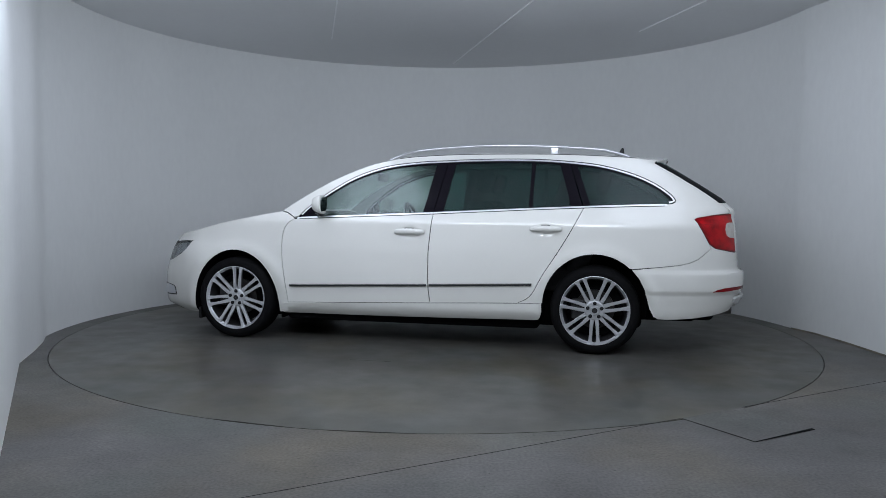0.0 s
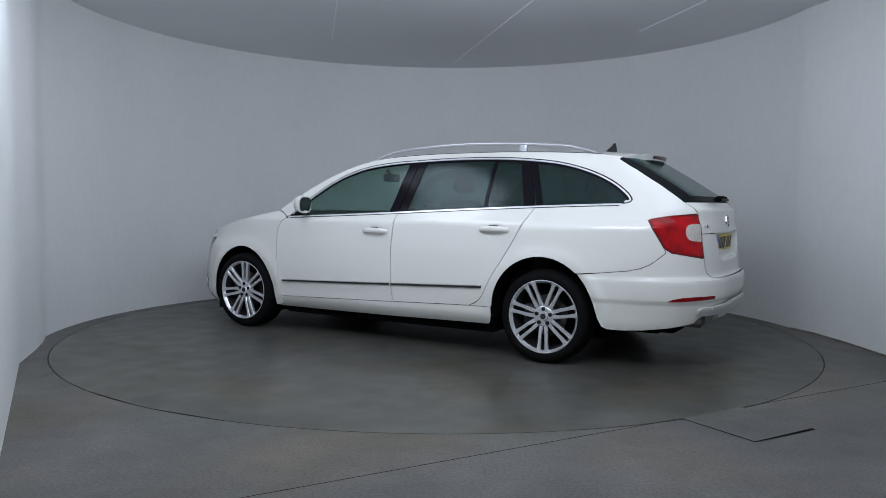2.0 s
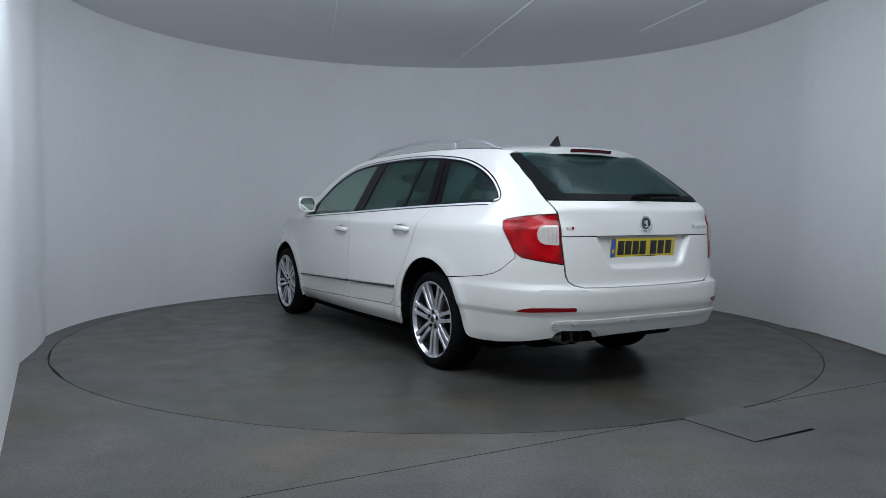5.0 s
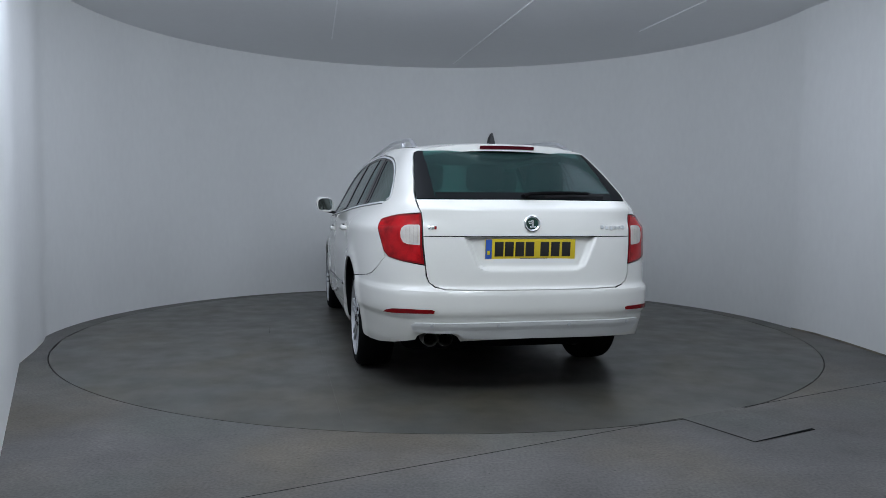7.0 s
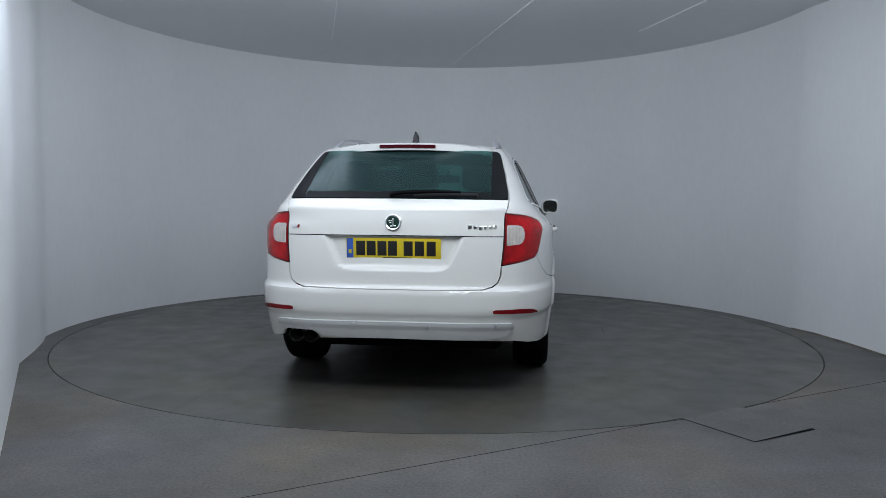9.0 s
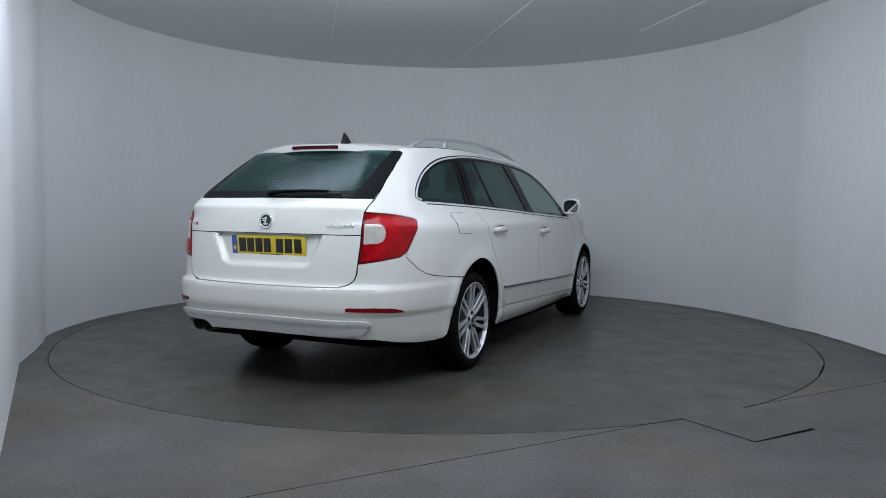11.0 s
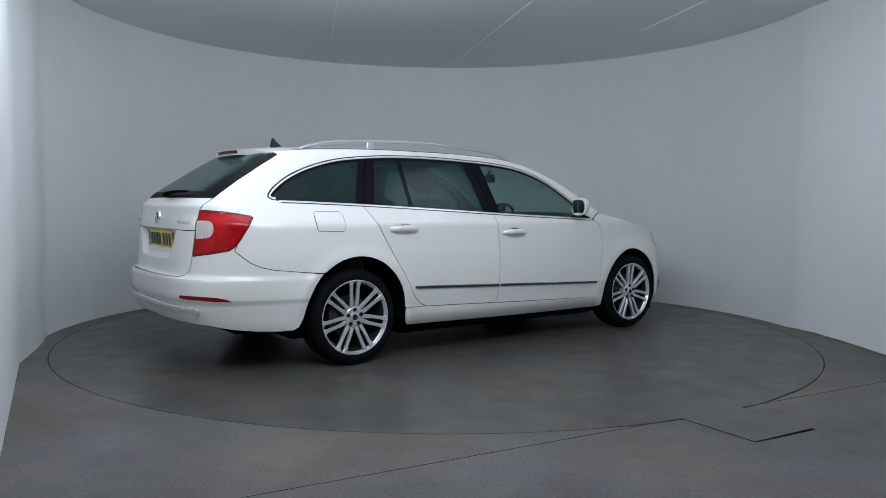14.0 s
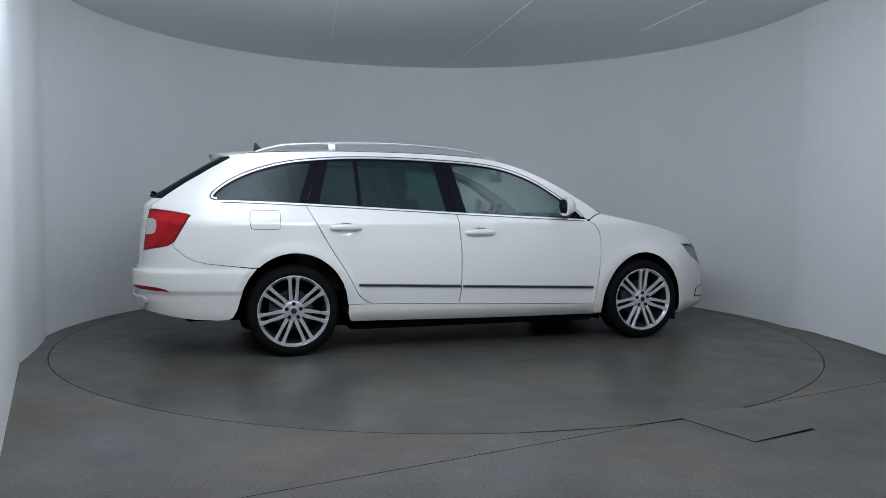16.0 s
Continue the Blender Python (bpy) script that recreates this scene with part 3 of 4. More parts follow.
    fit("mirror_triangle", sheet(side([(2.13, 1.055), (2.235, .962), (2.10, .960)]), 0.03, lift=-.001, gap=0, **k), GLOSS_BLACK, front_door).location = (0, 0, 0)
    fit("window_post", sheet(side([(2.085, .963), (2.125, .962), (2.125, 1.055), (2.085, 1.085)]), 0.03, lift=-.003, gap=0, **k), GLOSS_BLACK, front_door)
    fit("door_pillar", sheet(side(top(1.106, 1.190) + b(1.260, 1.182)), 0.03, lift=-.001, gap=.0015, **k), GLOSS_BLACK, front_door, "gloss black door pillar")
    fit("door_pillar", sheet(side(top(1.040, 1.104) + b(1.180, 1.105)), 0.03, lift=-.001, gap=.0015, **k), GLOSS_BLACK, rear_door, "gloss black door pillar")
    fit("rear_window", sheet(side(top(.474, 1.042) + b(1.107, .480)), 0.04, lift=-.006, thick=.004, gap=0, **k), GLASS_REAR, rear_door, "dark privacy glass in the rear door")
    fit("window_bar", sheet(side(top(.446, .474) + b(.482, .454)), 0.03, lift=-.002, gap=0, **k), GLOSS_BLACK, rear_door)
    fit("fixed_window", sheet(side(top(.262, .446) + b(.454, .165)), 0.04, lift=-.006, thick=.004, gap=0, **k), GLASS_REAR, rear_door)
    fit("rear_pillar", sheet(side(top(.202, .275) + b(.180, .098)), 0.03, lift=-.001, gap=.0015, **k), GLOSS_BLACK, rear_door, "gloss black rear door pillar")
    tip = [(x + .012, z - .006) for x, z in TOP_LINE if x < .15]
    quarter_poly = [(.196, 1.377)] + [q for q in tip if q[0] < .17] + b(-.40, .092)
    fit("quarter_window", sheet(side(quarter_poly), 0.03, lift=-.006, thick=.004, gap=0, **k), GLASS_REAR, label="dark curved rear quarter glass")
    fit("quarter_border", sheet(side([(.196, 1.377), (.15, 1.368), (.045, 1.068), (.092, 1.062)]), 0.03, lift=-.003, gap=0, **k), GLOSS_BLACK)
    # protective strips on the doors
    zs = lambda x: float(np.interp(x, [.44, 2.308], [.496, .432]))
    for parent, x0, x1 in ((front_door, 2.300, 1.216), (rear_door, 1.196, .446)):
        lo = [(x, zs(x) - .0085) for x in np.linspace(x0, x1, 12)]
        hi = [(x, zs(x) + .0075) for x in np.linspace(x1, x0, 12)]
        bar = fit("door_strip", sheet(side(lo + hi), 0.03, lift=0.011, gap=0, thick=.014, **k), STRIP, parent, "dark grey rubbing strip with a bright edge")
        bar.location = (0, 0, 0)
        e0 = [(x, zs(x) + .0035) for x in np.linspace(x0, x1, 12)]
        e1 = [(x, zs(x) + .0090) for x in np.linspace(x1, x0, 12)]
        fit("strip_edge", sheet(side(e0 + e1), 0.03, lift=0.0125, gap=0, thick=.004, **k), CHROME, bar)
    # door handles
    sgn = -1 if mirror else 1
    for parent, x0, x1, z in ((front_door, 1.235, 1.458, .858), (rear_door, .243, .460, .893)):
        xm = (x0 + x1) / 2
        path = [(x, sgn * (float(half_width(x, z)) + .004 + .026 * (1 - abs((x - xm) / (x1 - x0) * 2) ** 4)), z + .006 * (1 - ((x - xm) / (x1 - x0) * 2) ** 2)) for x in np.linspace(x0, x1, 18)]
        h = fit("door_handle", tube(path, lambda s: .012 * (1 - .35 * abs(2 * s - 1) ** 3), lambda s: .020 * (1 - .3 * abs(2 * s - 1) ** 3), 12), PAINT, parent, "white pull handle")
        # black bar draws the shade in the gap between handle and door
        fit("handle_gap_shade", tube([(x, yy - sgn * .013, zz + .018) for x, yy, zz in path[6:-6]], .006, .007, 8), BLACK, h)
    # door mirror
    y = sgn
    bm = bmesh.new()
    bmesh.ops.create_uvsphere(bm, u_segments=24, v_segments=16, radius=1)
    for v in bm.verts:
        c = v.co
        m = max(abs(c.x), abs(c.y), abs(c.z))
        p = c.lerp(c / m, 0.30)
        if p.x < -0.25:
            p.x = -0.25 + (p.x + .25) * .08
        taper = 1 - 0.25 * max(0, p.x)
        v.co = (2.022 + .068 * p.x, y * (.932 + .080 * p.y * taper), 1.052 + .071 * p.z * taper + .006 * p.y)
    bmesh.ops.recalc_face_normals(bm, faces=bm.faces[:])
    mirror_body = fit("door_mirror", bm, PAINT, label="white door mirror")
    bm = bmesh.new()
    rim = []
    for a in np.linspace(0, 2 * math.pi, 36, endpoint=False):
        c, q = math.cos(a), math.sin(a)
        r = (abs(c) ** 3 + abs(q) ** 3) ** (-1 / 3)
        rim.append((y * (.932 + .064 * r * c), 1.052 + .056 * r * q))
    front, rear = [bm.verts.new((2.006, yy, z)) for yy, z in rim], [bm.verts.new((1.997 - .10 * (z - 1.052), yy, z)) for yy, z in rim]
    bm.faces.new(front)
    bm.faces.new(rear)
    for i in range(36):
        bm.faces.new((front[i], front[(i + 1) % 36], rear[(i + 1) % 36], rear[i]))
    bmesh.ops.recalc_face_normals(bm, faces=bm.faces[:])
    fit("mirror_glass", bm, MIRROR, mirror_body)
    bm = tube([(2.06, y * .845, .978), (2.055, y * .88, .986), (2.045, y * .93, .998)], .028, .014, 12)
    fit("mirror_foot", bm, BLACK, mirror_body)
    # tail lamp
    lamp = fit("tail_lamp", sheet(LAMP, 0.025, lift=.003, gap=.002, thick=.02, **k), DEEP_RED, label="glossy red tail lamp with a clear section")
    fit("lamp_lens", sheet(shrunk(even(LAMP, .02), .011), 0.02, lift=.0042, gap=0, thick=.006, **k), RED, lamp, "bright red ribbed lens")
    clear = tail([(.666, .949), (.686, .944), (.700, .931), (.706, .905), (.703, .874), (.692, .854), (.674, .845), (.616, .840), (.610, .845), (.609, .942), (.614, .950)])
    fit("reverse_lens", sheet(clear, 0.02, lift=.0062, gap=.001, thick=.006, **k), CLEAR, lamp, "milky clear reversing lens")
    for yy, z0, z1 in ((.622, .850, .940), (.640, .850, .940), (.658, .852, .940), (.676, .858, .936)):
        fit("lens_rib", sheet(tail([(yy + .003, z0), (yy, z0), (yy, z1), (yy + .003, z1)]), 0.02, lift=.0068, gap=0, thick=.002, **k), RIB, lamp)
    fit("lamp_seal", sheet(LAMP, 0.03, lift=-.003, gap=0, thick=.004, **k), BLACK, lamp)
    # head lamp
    head = LAMP_LOW + LAMP_TOP
    hl = fit("head_lamp", sheet(side(head), 0.02, lift=0.001, gap=.004, thick=.004, **k), LAMP_GLASS, label="clear headlamp with a dark seal")
    fit("lamp_bezel", sheet(side(head), 0.02, lift=-.03, gap=0, thick=.01, **k), SATIN, hl)
    fit("lamp_seal", sheet(side(LAMP_LOW + [(x - .004, z + .010) for x, z in LAMP_LOW[::-1]]), 0.02, lift=.0005, gap=0, thick=.01, **k), BLACK, hl)
    fit("lamp_lid", sheet(side([LAMP_LOW[0]] + LAMP_TOP[:0:-1] + [(x, z - .010) for x, z in LAMP_TOP[1:]] + [(3.20, .738)]), 0.02, lift=.0005, gap=0, thick=.01, **k), BLACK, hl)
    shoulder = [q for q in FRONT_CUT if q[0] < 3.188] + LAMP_LOW + [(3.51, .561)] + [(x, .561) for x in np.linspace(3.48, 3.02, 12)] + [q for q in ARCH_F if q[0] > FRONT_CUT[0][0] and q[1] > .561]
    fit("bumper_shoulder", sheet(side(shoulder), 0.015, lift=.0006, gap=-.0012, thick=.004, **k), PAINT)
    fog = [(3.400, .376), (3.382, .345), (3.374, .302), (3.45, .294), (3.535, .292), (3.565, .385), (3.49, .386)]
    fl = fit("fog_lamp", sheet(side(fog), 0.02, lift=.004, gap=0, thick=.01, **k), BLACK, label="grey fog lamp in a dark frame")
    fit("fog_lens", sheet(side([(3.405, .371), (3.389, .345), (3.383, .312), (3.45, .305), (3.532, .303), (3.556, .38), (3.49, .381)]), 0.02, lift=.006, gap=0, thick=.006, **k), SATIN, fl)
    bm = blob(((3.085, min(y * .60, y * .80), .135), (3.11, max(y * .60, y * .80), .225)), .008)
    fit("arch_flap", bm, BLACK)
    # reflector in the rear bumper
    refl = side([(-.800, .466), (-.83, .482), (-.885, .495), (-.96, .501)]) + tail([(.56, .502), (.545, .496), (.548, .480)]) + side([(-.96, .475), (-.88, .468)])
    fit("reflector", sheet(refl, 0.02, lift=.003, gap=.001, thick=.008, **k), DEEP_RED, label="slim dark red reflector")
    # inner shell, near-black to draw the shade in the gaps, and the wheel housings
    shell = side([(.40, .25)] + line(LOW, .44, 2.32, 12, .02) + [(2.32, .55), (2.42, .66), (2.42, .95), (2.25, .935)] + line(BELT, 2.2, -.5, 20, -.02) + [(-.72, 1.0), (-.76, .78), (-.45, .66), (-.33, .60), (-.24, .70), (-.1, .76), (.1, .77), (.26, .72), (.37, .60), (.42, .45)])
    fit("inner_shell", sheet(shell, 0.06, lift=-.02, gap=0, thick=.006, **k), SHADE)
    for cx, cz, rx, rz in ((0.008, .345, .364, .379), (2.762, .243, .370, .456)):
        ang = np.linspace(radians(-10), radians(190), 30)
        ring = [(cx + rx * math.cos(a), cz + rz * math.sin(a)) for a in ang]
        rows = [[(x, y * (float(half_width(x, z)) - .010), z) for x, z in ring], [(x, y * .58, z) for x, z in ring]]
        housing = fit("wheel_housing", grid(rows), SHADE)
        disc = [[(x, y * .58, z) for x, z in ring], [(cx + .02 * math.cos(a), y * .58, cz + .02 * math.sin(a)) for a in ang]]
        fit("housing_back", grid(disc), SHADE, housing)


body_side(False)
body_side(True)

# ---- the car: tail ----
MID = -math.pi / 2 / RING
half_bumper = (side([(-.30, .55), (-.247, .618)] + CUT[1:]) + LAMP[:1] + LAMP[:-3:-1] + tail([(.588, .733), (.584, .676), (.570, .642), (.54, .619), (.49, .607), (.25, .603)]) + [(MID, .602)])
low_edge = side([(-.352, .42), (-.374, .34), (-.402, .288), (-.435, .270), (-.5, .266), (-.65, .274), (-.80, .293)]) + tail([(.66, .316), (.63, .326), (.62, .35), (.58, .372), (.46, .372), (.42, .35), (.40, .322), (.2, .328)]) + [(MID, .33)]
low_right = side([(-.352, .42), (-.374, .34), (-.402, .288), (-.435, .270), (-.5, .266), (-.65, .274), (-.80, .293)]) + tail([(.66, .316), (.5, .325), (.2, .328)]) + [(MID, .33)]
flip = lambda pts: [(-math.pi / RING - d, z) for d, z in pts]
loop = low_edge[::-1] + side([(-.335, .48)]) + half_bumper + flip(half_bumper[::-1])[1:] + flip(side([(-.335, .48)])) + flip(low_right)[:-1]
rear_bumper = fit("rear_bumper", sheet(loop, 0.015), PAINT, label="white rear bumper")
insert = tail([(.655, .412), (.640, .426), (.60, .429), (.3, .431)]) + [(MID, .432)]
insert_low = tail([(.64, .385), (.60, .375), (.42, .374), (.385, .345), (.2, .338)]) + [(MID, .340)]
insert_low_r = tail([(.64, .385), (.60, .352), (.5, .342), (.2, .338)]) + [(MID, .340)]


def lipped(P):
    """The insert's upper band stands proud of its lower face."""
    k = np.clip((P[:, 2] - .396) / .007, 0, 1)
    return P - np.stack([.010 * k, 0 * k, 0 * k], -1)


fit("bumper_insert", sheet(insert + flip(insert[::-1])[1:] + flip(insert_low_r)[:-1] + insert_low[::-1], 0.010, lift=.014, gap=0, thick=.018, shape=lipped), INSERT, rear_bumper, "silver grey lower bumper insert")
for yy in (.56, .2, -.2, -.56):
    bm = bmesh.new()
    q = skin(d_rear(yy, .413), .413)[0] - np.array([.016, 0, 0])
    lathe(bm, [(.0005, .013), (.010, .0125), (.011, .008), (.011, -.004)], 16, axis="X", close=False)
    bmesh.ops.scale(bm, vec=(-1, 1, 1), verts=bm.verts[:])
    bmesh.ops.translate(bm, verts=bm.verts[:], vec=q)
    bmesh.ops.recalc_face_normals(bm, faces=bm.faces[:])
    fit("parking_sensor", bm, SATIN, rear_bumper)

gate_up = tail([(.618, 1.088), (.614, 1.05), (.602, 1.015), (.598, .93), (.597, .8905)])
gate_bot = tail([(.597, .8885), (.596, .848), (.586, .737), (.580, .676), (.568, .643), (.538, .621), (.49, .608), (.25, .604)]) + [(MID, .603)]
upper_loop = gate_up[::-1] + [(MID, 1.092)] + flip(gate_up) + [(MID, .8915)]


def recess(P):
    """The hollow for the number plate."""
    y, z = np.abs(P[:, 1]), P[:, 2]
    edge = np.interp(z, [.70, .73, .88, .9], [.25, .30, .37, .375])
    s, q = np.clip((edge - y) / .036 + .4, 0, 1), np.clip((z - .702) / .026, 0, 1)
    s = s * s * (3 - 2 * s) * q * q * (3 - 2 * q)
    return P + np.stack([.034 * s, 0 * s, 0 * s], -1)


tailgate = fit("tailgate", sheet(gate_bot + flip(gate_bot[::-1])[1:] + [(MID, .8895)], 0.0085, gap=.0015, shape=recess), PAINT, label="white tailgate with a plate recess")
fit("tailgate_top", sheet(upper_loop, 0.012, gap=.0015), PAINT, tailgate)
# near-black sheet that draws the shade in the tailgate's gaps
fit("gate_shell", sheet(tail([(.66, 1.05), (.66, .62)]) + flip(tail([(.66, .62), (.66, 1.05)])), 0.06, lift=-.045, gap=0, thick=.006), SHADE, tailgate)
glass_loop = tail([(.616, 1.093), (.600, 1.2), (.575, 1.3), (.549, 1.386)]) + [(MID, 1.395)] + flip(tail([(.549, 1.386), (.575, 1.3), (.600, 1.2), (.616, 1.093)])) + [(MID, 1.096)]
fit("rear_screen", sheet(glass_loop, 0.04, lift=-.004, gap=.001, thick=.005), GLASS_SCREEN, tailgate, "dark tinted rear screen")
for f in (lambda q: q, flip):
    fit("screen_border", sheet(f(tail([(.614, 1.096), (.598, 1.2), (.573, 1.3), (.547, 1.384), (.505, 1.384), (.51, 1.3), (.515, 1.2), (.515, 1.096)])), 0.03, lift=-.0030, gap=0, thick=.003), FRIT, tailgate)
fit("screen_border", sheet(tail([(.515, 1.096), (.515, 1.132)]) + [(MID, 1.134)] + flip(tail([(.515, 1.132), (.515, 1.096)])) + [(MID, 1.098)], 0.03, lift=-.0030, gap=0, thick=.003), FRIT, tailgate)

# number plate, badge and lettering bars
px = float(REAR(.82)) + .034
tilt = Matrix.Translation((px - .006, 0, .820)) @ Matrix.Rotation(radians(-5), 4, "Y")


def plate_piece(name, y0, y1, z0, z1, lift, material, parent, label=""):
    bm = bmesh.new()
    box(bm, -lift - .003, -lift, y0, y1, z0, z1, .0008)
    bmesh.ops.transform(bm, matrix=tilt, verts=bm.verts[:])
    return fit(name, bm, material, parent, label)


plate = plate_piece("number_plate", -.26, .26, -.0555, .0555, 0, PLATE, tailgate, "yellow number plate with black bars")
plate_piece("plate_band", .222, .258, -.054, .054, .0008, BLUE, plate)
plate_piece("plate_mark", .232, .248, -.030, -.008, .0018, PLATE, plate)
for y0 in (.206, .148, .088, .030, -.056, -.118, -.182):
    plate_piece("plate_bar", y0 - .050, y0, -.040, .040, .0012, INK, plate)
plate_piece("plate_bar", -.10, .06, -.0525, -.0485, .0012, INK, plate)


def on_tail(bm, y, z, lift):
    """Moves a flat piece that faces -x onto the tail."""
    d = d_rear(y, z)
    q, q1, q2 = skin(d, z)[0], skin(d - .01, z)[0], skin(d, z + .01)[0]
    n = Vector(q1 - q).cross(Vector(q2 - q)).normalized()
    if n.x > 0:
        n = -n
    side_v = Vector((0, 0, 1)).cross(n).normalized()
    m = Matrix((side_v, n.cross(side_v), n)).transposed().to_4x4()
    m.translation = Vector(q) + n * lift
    bmesh.ops.transform(bm, matrix=m, verts=bm.verts[:])


bm = bmesh.new()
lathe(bm, [(.0005, .006), (.034, .006), (.040, .009), (.046, .006), (.047, -.004)], 40, close=False)
on_tail(bm, 0, .960, .001)
badge = fit("badge", bm, CHROME, tailgate, "round chrome badge with a dark centre")
bm = bmesh.new()
lathe(bm, [(.0005, .0085), (.033, .0080), (.034, .005)], 40, close=False)
on_tail(bm, 0, .960, .001)
fit("badge_centre", bm, GREEN, badge)
bm = bmesh.new()
box(bm, -.005, .007, -.024, .020, .0086, .0105, .001)
box(bm, -.024, .004, .006, .014, .0086, .0105, .001)
box(bm, -.020, .004, -.004, .003, .0086, .0105, .001)
box(bm, -.014, .018, -.024, -.016, .0086, .0105, .001)
on_tail(bm, 0, .960, .001)
fit("badge_mark", bm, CHROME, badge)
for i, yy in enumerate((-.415, -.445, -.473, -.500, -.526, -.550)):
    bm = bmesh.new()
    box(bm, -.010, .010, -.010 - (.004 if i == 2 else 0), .006 + (.005 if i in (0, 5) else 0), 0, .0025, .0008)
    on_tail(bm, yy, .940, .001)
    fit("lettering_bar", bm, CHROME, tailgate)
for yy in (.565, .548, .533):
    bm = bmesh.new()
    box(bm, -.006, .006, -.009, .009, 0, .0025, .0008)
    on_tail(bm, yy, .935, .001)
    fit("lettering_bar", bm, CHROME if yy > .54 else DEEP_RED, tailgate)

# wiper on the rear screen
s = lambda y, z, l: tuple(skin(d_rear(y, z), z)[0] + np.array([-l, 0, l * .6]))
path = [s(.03, 1.100, .014), s(-.02, 1.112, .018), s(-.18, 1.118, .020), s(-.36, 1.118, .017)]
wiper = fit("rear_wiper", tube(spline(path, 5), lambda t: .026 - .014 * t, lambda t: .013 - .005 * t, 10), SHADE, tailgate, "black rear wiper")
fit("wiper_blade", tube([s(-.10, 1.106, .010), s(-.27, 1.110, .012), s(-.45, 1.106, .010)], .006, .010, 8), BLACK, wiper)

# exhaust
for yy in (.553, .470):
    bm = bmesh.new()
    lathe(bm, [(.034, .16), (.036, -.06), (.039, -.068), (.042, -.062), (.042, .16)], 28, axis="X", centre=(-.893, yy, .330), close=False)
    bmesh.ops.recalc_face_normals(bm, faces=bm.faces[:])
    fit("exhaust_pipe", bm, PIPE_STEEL, label="dark steel exhaust tip")
bm = blob(((-.84, .30, .245), (-.45, .66, .40)), .05)
fit("silencer", bm, SHADE)

# ---- the car: roof, screens, bonnet, nose ----
CENTRE = curve([-.6, -.5, -.42, -.2, .1, .4, .7, 1.0, 1.3, 1.55, 1.75], [1.424, 1.434, 1.441, 1.456, 1.472, 1.481, 1.484, 1.480, 1.464, 1.437, 1.400])
S = np.linspace(-1, 1, 25)


def roof_point(x, s):
    ze, zc = float(EDGE(x)), float(CENTRE(x))
    ye = float(half_width(x, ze)) - .001
    return (x, s * ye, ze + (zc - ze) * (1 - abs(s) ** 2.4))


rows = [[roof_point(x0 + (1.56 + .07 * (1 - s * s) - x0) * t, s) for s in S for x0 in (-.30,)] for t in np.linspace(0, 1, 40)]
roof = fit("roof", grid(rows, .012), PAINT)
rows = []
for t in np.linspace(0, 1, 10):
    row = []
    for s in S:
        back = -.428 - .112 * (1 - abs(s) ** 2.2)
        x = -.302 + (back + .302) * t
        ze, zc, ye = float(EDGE(x)), float(CENTRE(x)), float(half_width(-.30, 1.408)) * (1 - .07 * t)
        p = (x, s * ye, ze + (zc - ze) * (1 - abs(s) ** 2.4))
        row.append((p[0], p[1], p[2] - .004 * t))
    rows.append(row)
under = []
for t in (0.0, 0.4):
    under.append([(q[0] + .012 + .12 * t, q[1] * (1 - .02 * t), q[2] - .040 - .006 * t) for q in rows[-1]])
spoiler = fit("roof_spoiler", grid(rows + under), PAINT, label="white roof spoiler with a red brake lamp")
lip = rows[-1]
seg = [i for i in range(len(S)) if abs(S[i]) < .34]
brake = [[(lip[i][0] - .001 + k * .007, lip[i][1], lip[i][2] - .009 - k * .020) for i in seg] for k in (0, 1)]
fit("brake_lamp", grid(brake, .003, (-1, 0, -.1)), BRAKE_RED, spoiler, "dark red high brake lamp")
rows = []
for t in np.linspace(0, 1, 18):
    xe = 2.385 + (1.56 - 2.385) * t
    ze = float(EDGE(xe))
    ye = float(half_width(xe, ze)) - .004
    b = .15 + (.07 - .15) * t
    rows.append([(xe + b * (1 - s * s), s * ye, ze + (.008 + .026 * t) * (1 - s * s)) for s in S])
fit("windscreen", grid(rows, .004, (-.5, 0, -.7)), GLASS_FRONT, label="pale green windscreen")
BON_E = curve([2.38, 2.5, 2.7, 2.9, 3.05, 3.16, 3.26, 3.34, 3.41], [.999, .979, .940, .900, .864, .835, .820, .802, .780])
rows = []
for t in np.linspace(0, 1, 20):
    row = []
    for s in S:
        x = (2.385 + .145 * (1 - s * s)) * (1 - t) + t * (3.41 + .10 * (1 - abs(s) ** 2.5))
        xe = 2.385 + (3.41 - 2.385) * t
        ze = float(BON_E(xe))
        row.append((x, s * (float(half_width(xe, ze)) - .003), ze + (.010 - .025 * t) * (1 - s * s)))
    rows.append(row)
bonnet = fit("bonnet", grid(rows, .012), PAINT)


def nose_rows(levels, start):
    """Rows of points round the nose from one side to the other."""
    rows = []
    for z in levels:
        xs, xn = start(z), float(NOSE(z))
        half = [(xs + (xn - .0005 - xs) * math.sin(a), z) for a in np.linspace(0, math.pi / 2, 26)]
        half = [(x, float(half_width(x, z)), z) for x, z in half]
        half[-1] = (xn, 0.0, z)
        rows.append(half + [(x, -y, zz) for x, y, zz in half[-2::-1]])
    return rows


arch_x = lambda z: 2.762 + .366 * math.sqrt(max(0, 1 - ((z - .243) / .452) ** 2))
rows = nose_rows(np.concatenate([[.185, .20, .22, .24], np.linspace(.27, .56, 14)]), arch_x)
front_bumper = fit("front_bumper", grid(rows, .004, (-.6, 0, 0)), PAINT, label="white front bumper")
rows = nose_rows(np.linspace(.561, .735, 8), lambda z: 3.515 - .6 * max(0, z - .66))
fit("bumper_top", grid(rows, .004, (-.6, 0, 0)), PAINT, front_bumper)
bm = blob(((3.50, -.30, .30), (3.645, .30, .42)), .02)
fit("front_grille", bm, BLACK)
